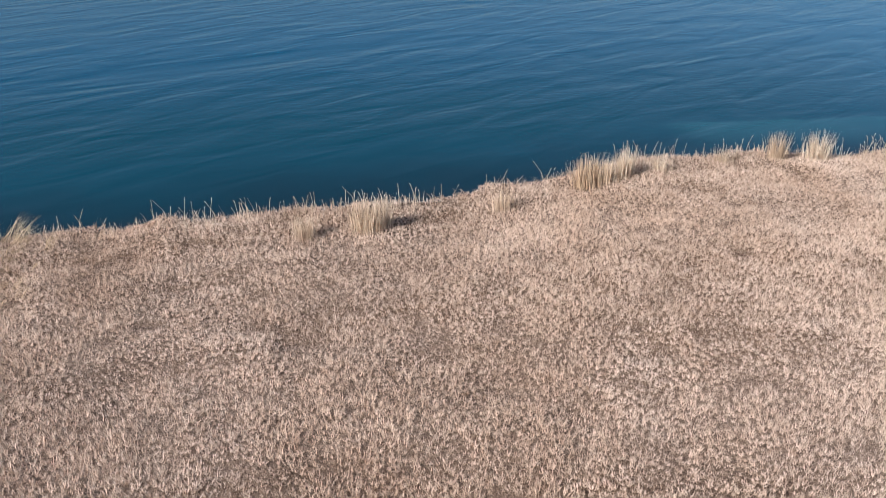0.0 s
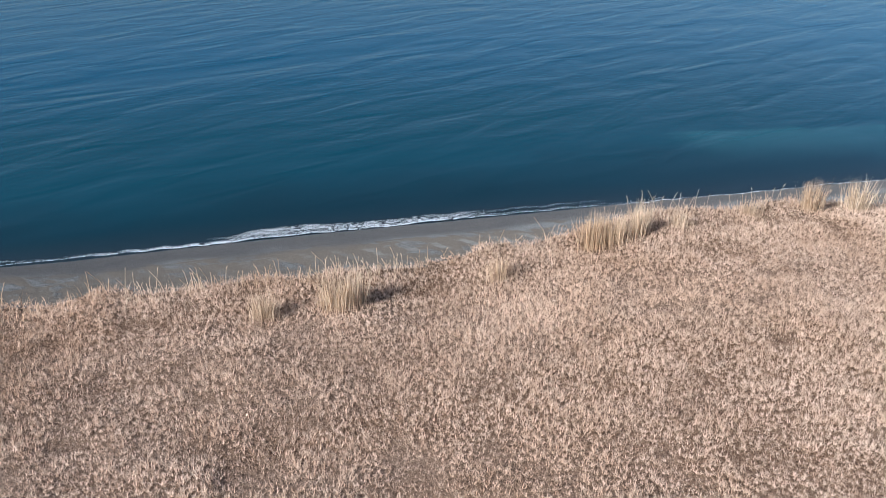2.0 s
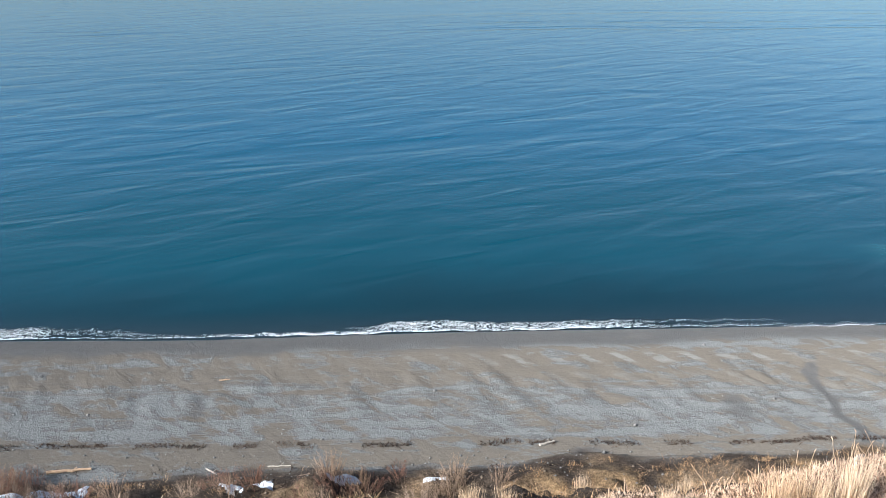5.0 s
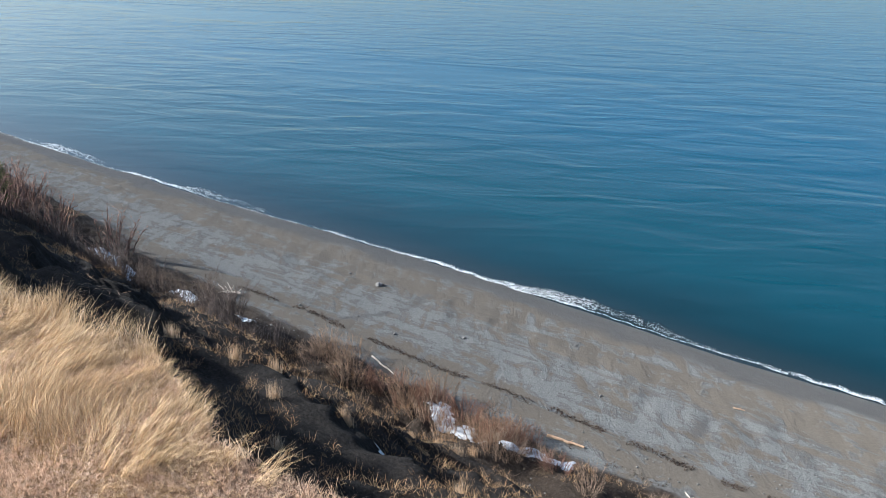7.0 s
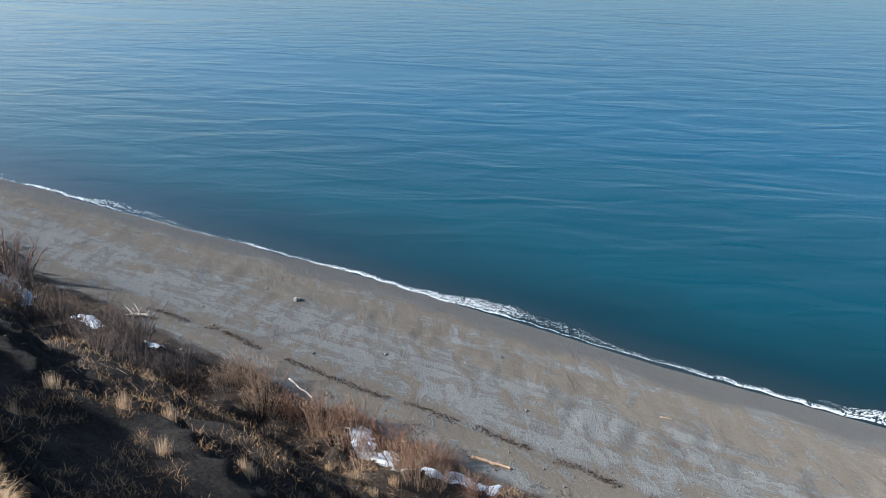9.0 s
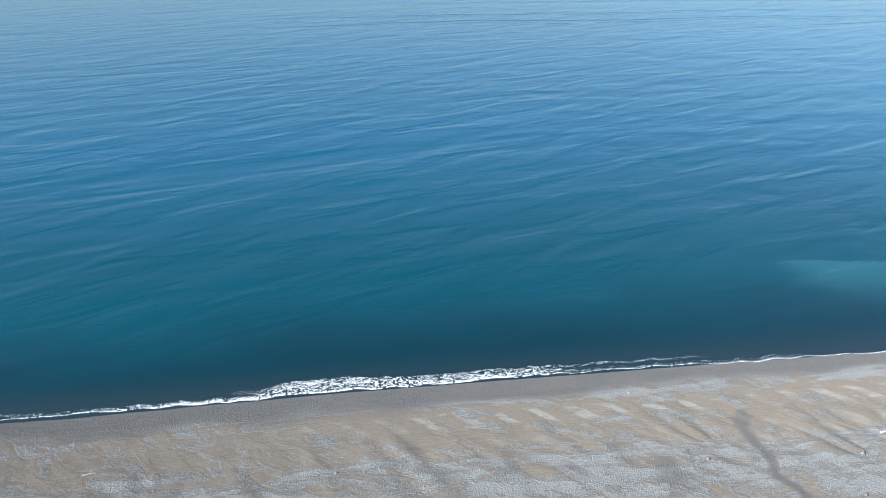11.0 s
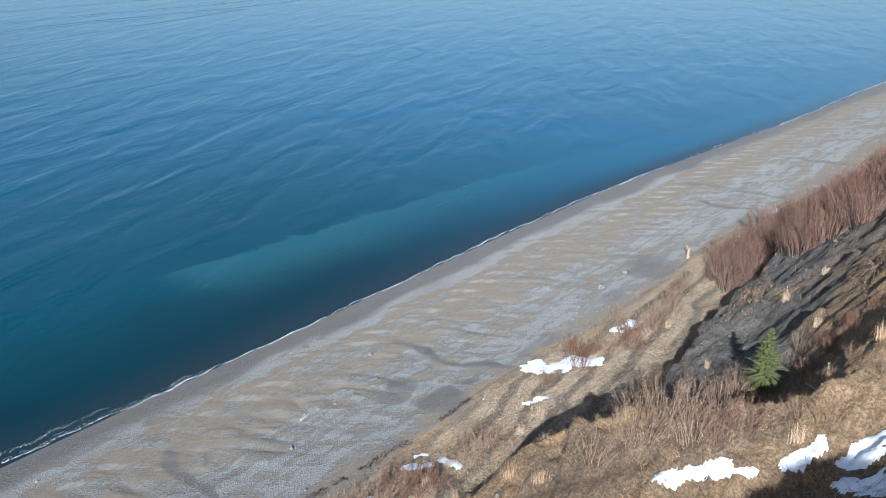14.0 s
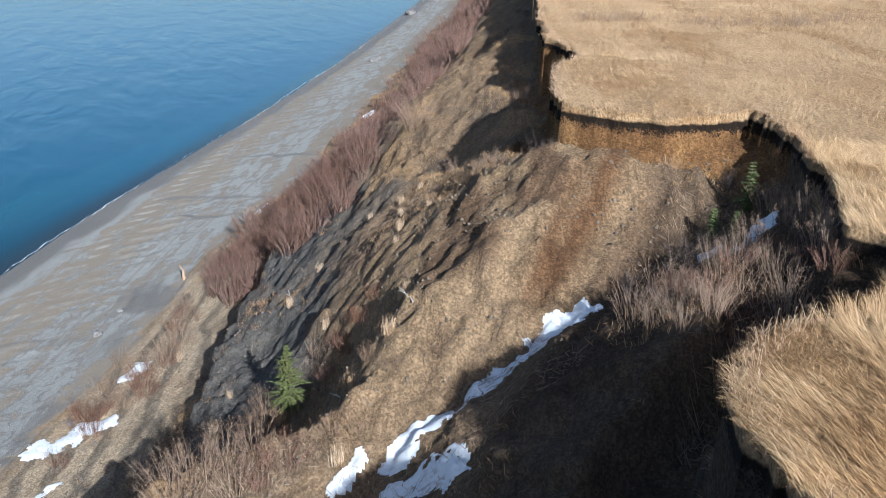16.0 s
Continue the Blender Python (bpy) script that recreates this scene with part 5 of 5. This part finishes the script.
def part(name, bm, mat, parent=None, label=""):
    me = bpy.data.meshes.new(name)
    bmesh.ops.recalc_face_normals(bm, faces=bm.faces)
    bm.to_mesh(me)
    bm.free()
    me.materials.append(mat)
    ob = new(name, me)
    if parent is not None:
        ob.parent = parent
    if label:
        ob["label"] = label
    return ob


def log(x, y, turn, length, r, mat, label, seed):
    rng = random.Random(seed)
    n = 8
    pts = [((k / (n - 1) - 0.5) * length, rng.uniform(-0.05, 0.05) * length * 0.4, rng.uniform(-0.01, 0.02) + r * 0.7) for k in range(n)]
    ob = new("driftwood_log")
    part("trunk", rod(pts, [r * (1 - 0.45 * k / (n - 1)) for k in range(n)], 9, seed), mat, ob)
    part("branch_stub", rod([pts[4], (pts[4][0] + 0.25 * length * 0.4, pts[4][1] + 0.2, pts[4][2] + 0.12)], [r * 0.35, r * 0.2], 6, seed), mat, ob)
    ob.matrix_world = pose(x, y, height(x, y), 0, 0, turn)
    return tagged(ob, label, "driftwood", "driftwood logs")


log(-22.9, -22.0, 8, 2.6, 0.11, M_DRIFT2, "weathered brown driftwood log on the gravel", 1)
log(-26.1, -23.6, -6, 2.0, 0.05, M_DRIFT, "bleached driftwood pole on the upper beach", 2)
log(-38.7, -22.3, -18, 3.2, 0.07, M_DRIFT, "bleached driftwood pole beside the shrubs", 3)
log(-14.2, -22.5, -40, 1.0, 0.05, M_DRIFT, "bleached driftwood stick on the upper beach", 4)
log(-10.3, -21.7, 4, 1.4, 0.04, M_DRIFT, "bleached driftwood stick on the upper beach", 5)
log(-16.4, -9.4, 12, 0.8, 0.06, M_DRIFT2, "short dark driftwood stick on the sand", 6)
log(36.5, -11.5, 10, 0.9, 0.09, M_DRIFT, "pale driftwood chunk on the gravel", 7)
log(45.9, -20.2, 20, 1.3, 0.07, M_DRIFT, "pale driftwood stick beside the runoff", 8)
log(41.5, -46.2, 30, 1.6, 0.04, M_DRIFT, "pale dead branch on the clay slope", 9)
log(40.6, -43.3, 60, 1.2, 0.04, M_DRIFT, "pale dead branch on the clay slope", 10)
log(93.0, -40.5, 35, 2.4, 0.06, M_DRIFT, "pale dead branch on the grassy slope", 11)
log(57.6, -35.9, 25, 2.0, 0.05, M_DRIFT, "pale dead branch on the clay slope", 12)


def stump(x, y):
    ob = new("driftwood_stump")
    part("trunk", rod([(0, 0, -0.1), (0.05, 0.02, 0.5), (-0.08, 0.05, 0.95)], [0.16, 0.12, 0.09], 9, 3), M_DRIFT2, ob)
    for k, e in enumerate(((0.55, 0.2, 1.3), (-0.5, -0.1, 1.15), (0.1, -0.5, 0.2), (-0.4, 0.3, 0.15))):
        s = (-0.06, 0.04, 0.85) if k < 2 else (0, 0, 0.15)
        part("root", rod([s, tuple((a + b) / 2 + 0.03 for a, b in zip(s, e)), e], [0.08, 0.06, 0.035], 6, 4 + k), M_DRIFT2, ob)
    ob.matrix_world = pose(x, y, height(x, y), 8, 14, 40)
    tagged(ob, "forked grey driftwood stump standing on the upper beach", "driftwood")


stump(78.8, -19.0)


def root_wad(x, y, seed):
    rng = random.Random(seed)
    ob = new("driftwood_tangle")
    part("trunk", rod([(-1.4, 0, 0.12), (-0.3, 0.1, 0.22), (0.9, -0.1, 0.3)], [0.1, 0.12, 0.08], 8, seed), M_DRIFT, ob)
    for k in range(9):
        s = (rng.uniform(-0.6, 0.8), 0, 0.22)
        e = (s[0] + rng.uniform(-0.9, 0.9), rng.uniform(-0.9, 0.9), rng.uniform(0.15, 0.9))
        m = tuple((a + b) / 2 + rng.uniform(-0.1, 0.1) for a, b in zip(s, e))
        part("branch", rod([s, m, e], [0.05, 0.04, 0.02], 6, seed + k), M_DRIFT, ob)
    ob.matrix_world = pose(x, y, height(x, y), 0, 0, 30)
    tagged(ob, "bleached tangle of driftwood branches at the bluff's foot", "driftwood")


root_wad(-57.6, -21.6, 30)
log(6.3, -19.2, 24, 1.1, 0.1, M_DRIFT, "short bleached driftwood log on the upper beach", 13)


def boulder(x, y, r, seed, label="dark wet boulder lying on the beach"):
    bm = bmesh.new()
    bmesh.ops.create_icosphere(bm, subdivisions=3, radius=r)
    for v in bm.verts:
        q = v.co / r
        v.co *= 1 + 0.35 * noise.noise(q * 1.3 + Vector((seed, 0, 0))) + 0.12 * noise.noise(q * 3.5)
        v.co.z *= 0.6
    ob = part("boulder", bm, M_ROCK)
    ob.matrix_world = pose(x, y, height(x, y) + r * 0.2, 0, 0, seed * 37)
    tagged(ob, label, "boulder", "boulders")


for k, (x, y, r) in enumerate(((-50.5, -10.3, 0.33), (-54.9, -9.7, 0.14), (68.1, -15.9, 0.5), (72.4, -15.8, 0.28), (36.4, -11.5, 0.16),
                               (37.4, -12.3, 0.12), (39.0, -11.9, 0.14), (194.0, -14.3, 1.1), (197.2, -14.7, 0.8), (87.1, -21.4, 0.35),
                               (88.8, -21.3, 0.25), (-0.8, -11.3, 0.13), (21.0, -3.6, 0.12), (45.9, -8.4, 0.18), (-30.4, -8.4, 0.12),
                               (54.4, -21.1, 0.3), (24.8, -22.4, 0.35), (26.0, -23.2, 0.5), (28.0, -23.4, 0.4), (276.0, -9.5, 1.6),
                               (279.0, -9.0, 1.2))):
    boulder(x, y, r, k + 1)


def litter():
    """Seaweed line, second line of sticks, scattered stones."""
    rng = np.random.default_rng(21)
    n = 9000
    x = rng.uniform(-60, 75, n)
    lane = rng.random(n) < 0.72
    y = np.where(lane, -18.9 - 0.012 * np.abs(x) + 0.45 * fbm(x, x * 0, 5, 4, 701) + rng.normal(0, 0.22, n),
                 -22.3 + 0.4 * fbm(x, x * 0 + 5, 7, 3, 703) + rng.normal(0, 0.35, n))
    lump = fbm(x, x * 0 + 9, 1.6, 3, 705)
    k = (lump > np.where(lane, -0.12, 0.2)) & (~lane | (x < 45)) & (lane | (x < 6))
    x, y = x[k], y[k]
    z = survey(x, y)[0]
    n = len(x)
    a = rng.uniform(0, 6.28, n)
    ln = rng.uniform(0.05, 0.16, n)
    p0 = np.stack([x, y, z + 0.01], 1)
    p1 = p0 + np.stack([np.cos(a) * ln, np.sin(a) * ln, rng.uniform(0.0, 0.12, n)], 1)
    me = tubes("seaweed_wrack", p0, p1, rng.uniform(0.012, 0.032, n), rng.uniform(0.006, 0.02, n), M_WRACK)
    tagged(new("seaweed_wrack", me), "dark line of dried seaweed washed up on the gravel", "seaweed", kind="stuff")
    n = 2600
    x = rng.uniform(-60, 120, n)
    t = rng.uniform(-9, 14, n)
    y = np.interp(x, TOE_X, TOE_Y) - t
    z = survey(x, y)[0]
    r = rng.uniform(0.03, 0.10, n) * np.where(rng.random(n) < 0.05, 2.2, 1.0)
    dirs = np.array([[1, 0, 0], [0, 1, 0], [-1, 0, 0], [0, -1, 0], [0, 0, 1], [0, 0, -0.6]], float)
    co = np.stack([np.stack([x, y, z + r * 0.2], 1) + dirs[k] * (r * rng.uniform(0.6, 1.2, n))[:, None] for k in range(6)], 1).reshape(-1, 3)
    base = np.array([[0, 1, 4], [1, 2, 4], [2, 3, 4], [3, 0, 4], [1, 0, 5], [2, 1, 5], [3, 2, 5], [0, 3, 5]])
    tri = (base[None] + (np.arange(n) * 6)[:, None, None]).reshape(-1, 3)
    tagged(new("scattered_stones", tri_mesh("scattered_stones", co, tri, M_ROCK)), "small loose stones on beach and slope", "stones", kind="stuff")


litter()


def clods():
    rng = np.random.default_rng(33)
    n = 30000
    x = np.where(rng.random(n) < 0.5, rng.uniform(30, 62, n), rng.uniform(-40, 110, n))
    y = rng.uniform(-63, -22, n)
    z, d, t, gd = survey(x, y)
    k = (d > 0.8) & (t > 0.5) & (fbm(x, y, 3.5, 3, 801) > -0.1) & ~((x < 37) & (d < 16))
    x, y, z = x[k], y[k], z[k]
    n = len(x)
    r = 0.025 + 0.11 * rng.random(n) ** 6
    dirs = np.array([[1, 0, 0.1], [0, 1, 0], [-1, 0, -0.1], [0, -1, 0], [0, 0.1, 0.8], [0, 0, -0.7]], float)
    co = np.stack([np.stack([x, y, z + r * 0.15], 1) + dirs[i] * (r * rng.uniform(0.6, 1.3, n))[:, None] for i in range(6)], 1).reshape(-1, 3)
    base = np.array([[0, 1, 4], [1, 2, 4], [2, 3, 4], [3, 0, 4], [1, 0, 5], [2, 1, 5], [3, 2, 5], [0, 3, 5]])
    tri = (base[None] + (np.arange(n) * 6)[:, None, None]).reshape(-1, 3)
    tagged(new("earth_clods", tri_mesh("earth_clods", co, tri, M_EARTH)), "loose clods of earth on the eroding slope", "clods", kind="stuff")


clods()


def fallen_brush():
    """Dead sticks and stems lying on the eroding slope."""
    rng = np.random.default_rng(43)
    n = 60000
    x = np.where(rng.random(n) < 0.65, rng.uniform(28, 62, n), rng.uniform(-45, 105, n))
    y = rng.uniform(-62, -22, n)
    z, d, t, gd = survey(x, y)
    mat_of = fbm(x, y, 4.5, 3, 811)
    clay = smooth(40, 48, x) * (1 - smooth(78, 92, x)) * smooth(6, 9, t) * smooth(22, 16, t)
    bare = smooth(39, 42, x) * (1 - smooth(51, 55, x)) * smooth(-58, -56, y) * smooth(-44, -47, y)
    k = (d > 2.5) & (t > 1.5) & (mat_of > 0.12 + 0.7 * clay + 0.9 * bare) & (rng.random(n) < 0.75)
    x, y, z = x[k], y[k], z[k]
    n = len(x)
    a = rng.normal(0.5, 1.0, n) + np.where(rng.random(n) < 0.5, np.pi, 0)
    ln = rng.uniform(0.25, 0.9, n)
    tip = np.stack([x + ln * np.cos(a), y + ln * np.sin(a)], 1)
    tz = survey(tip[:, 0], tip[:, 1])[0]
    me = spines("fallen_brush", np.stack([x, y, z + 0.02], 1), np.stack([tip[:, 0], tip[:, 1], tz + rng.uniform(0.02, 0.3, n)], 1),
                rng.uniform(0.008, 0.018, n), M_PALE)
    tagged(new("fallen_brush", me), "mat of dead brown sticks lying on the slope", "brush", kind="stuff")


fallen_brush()
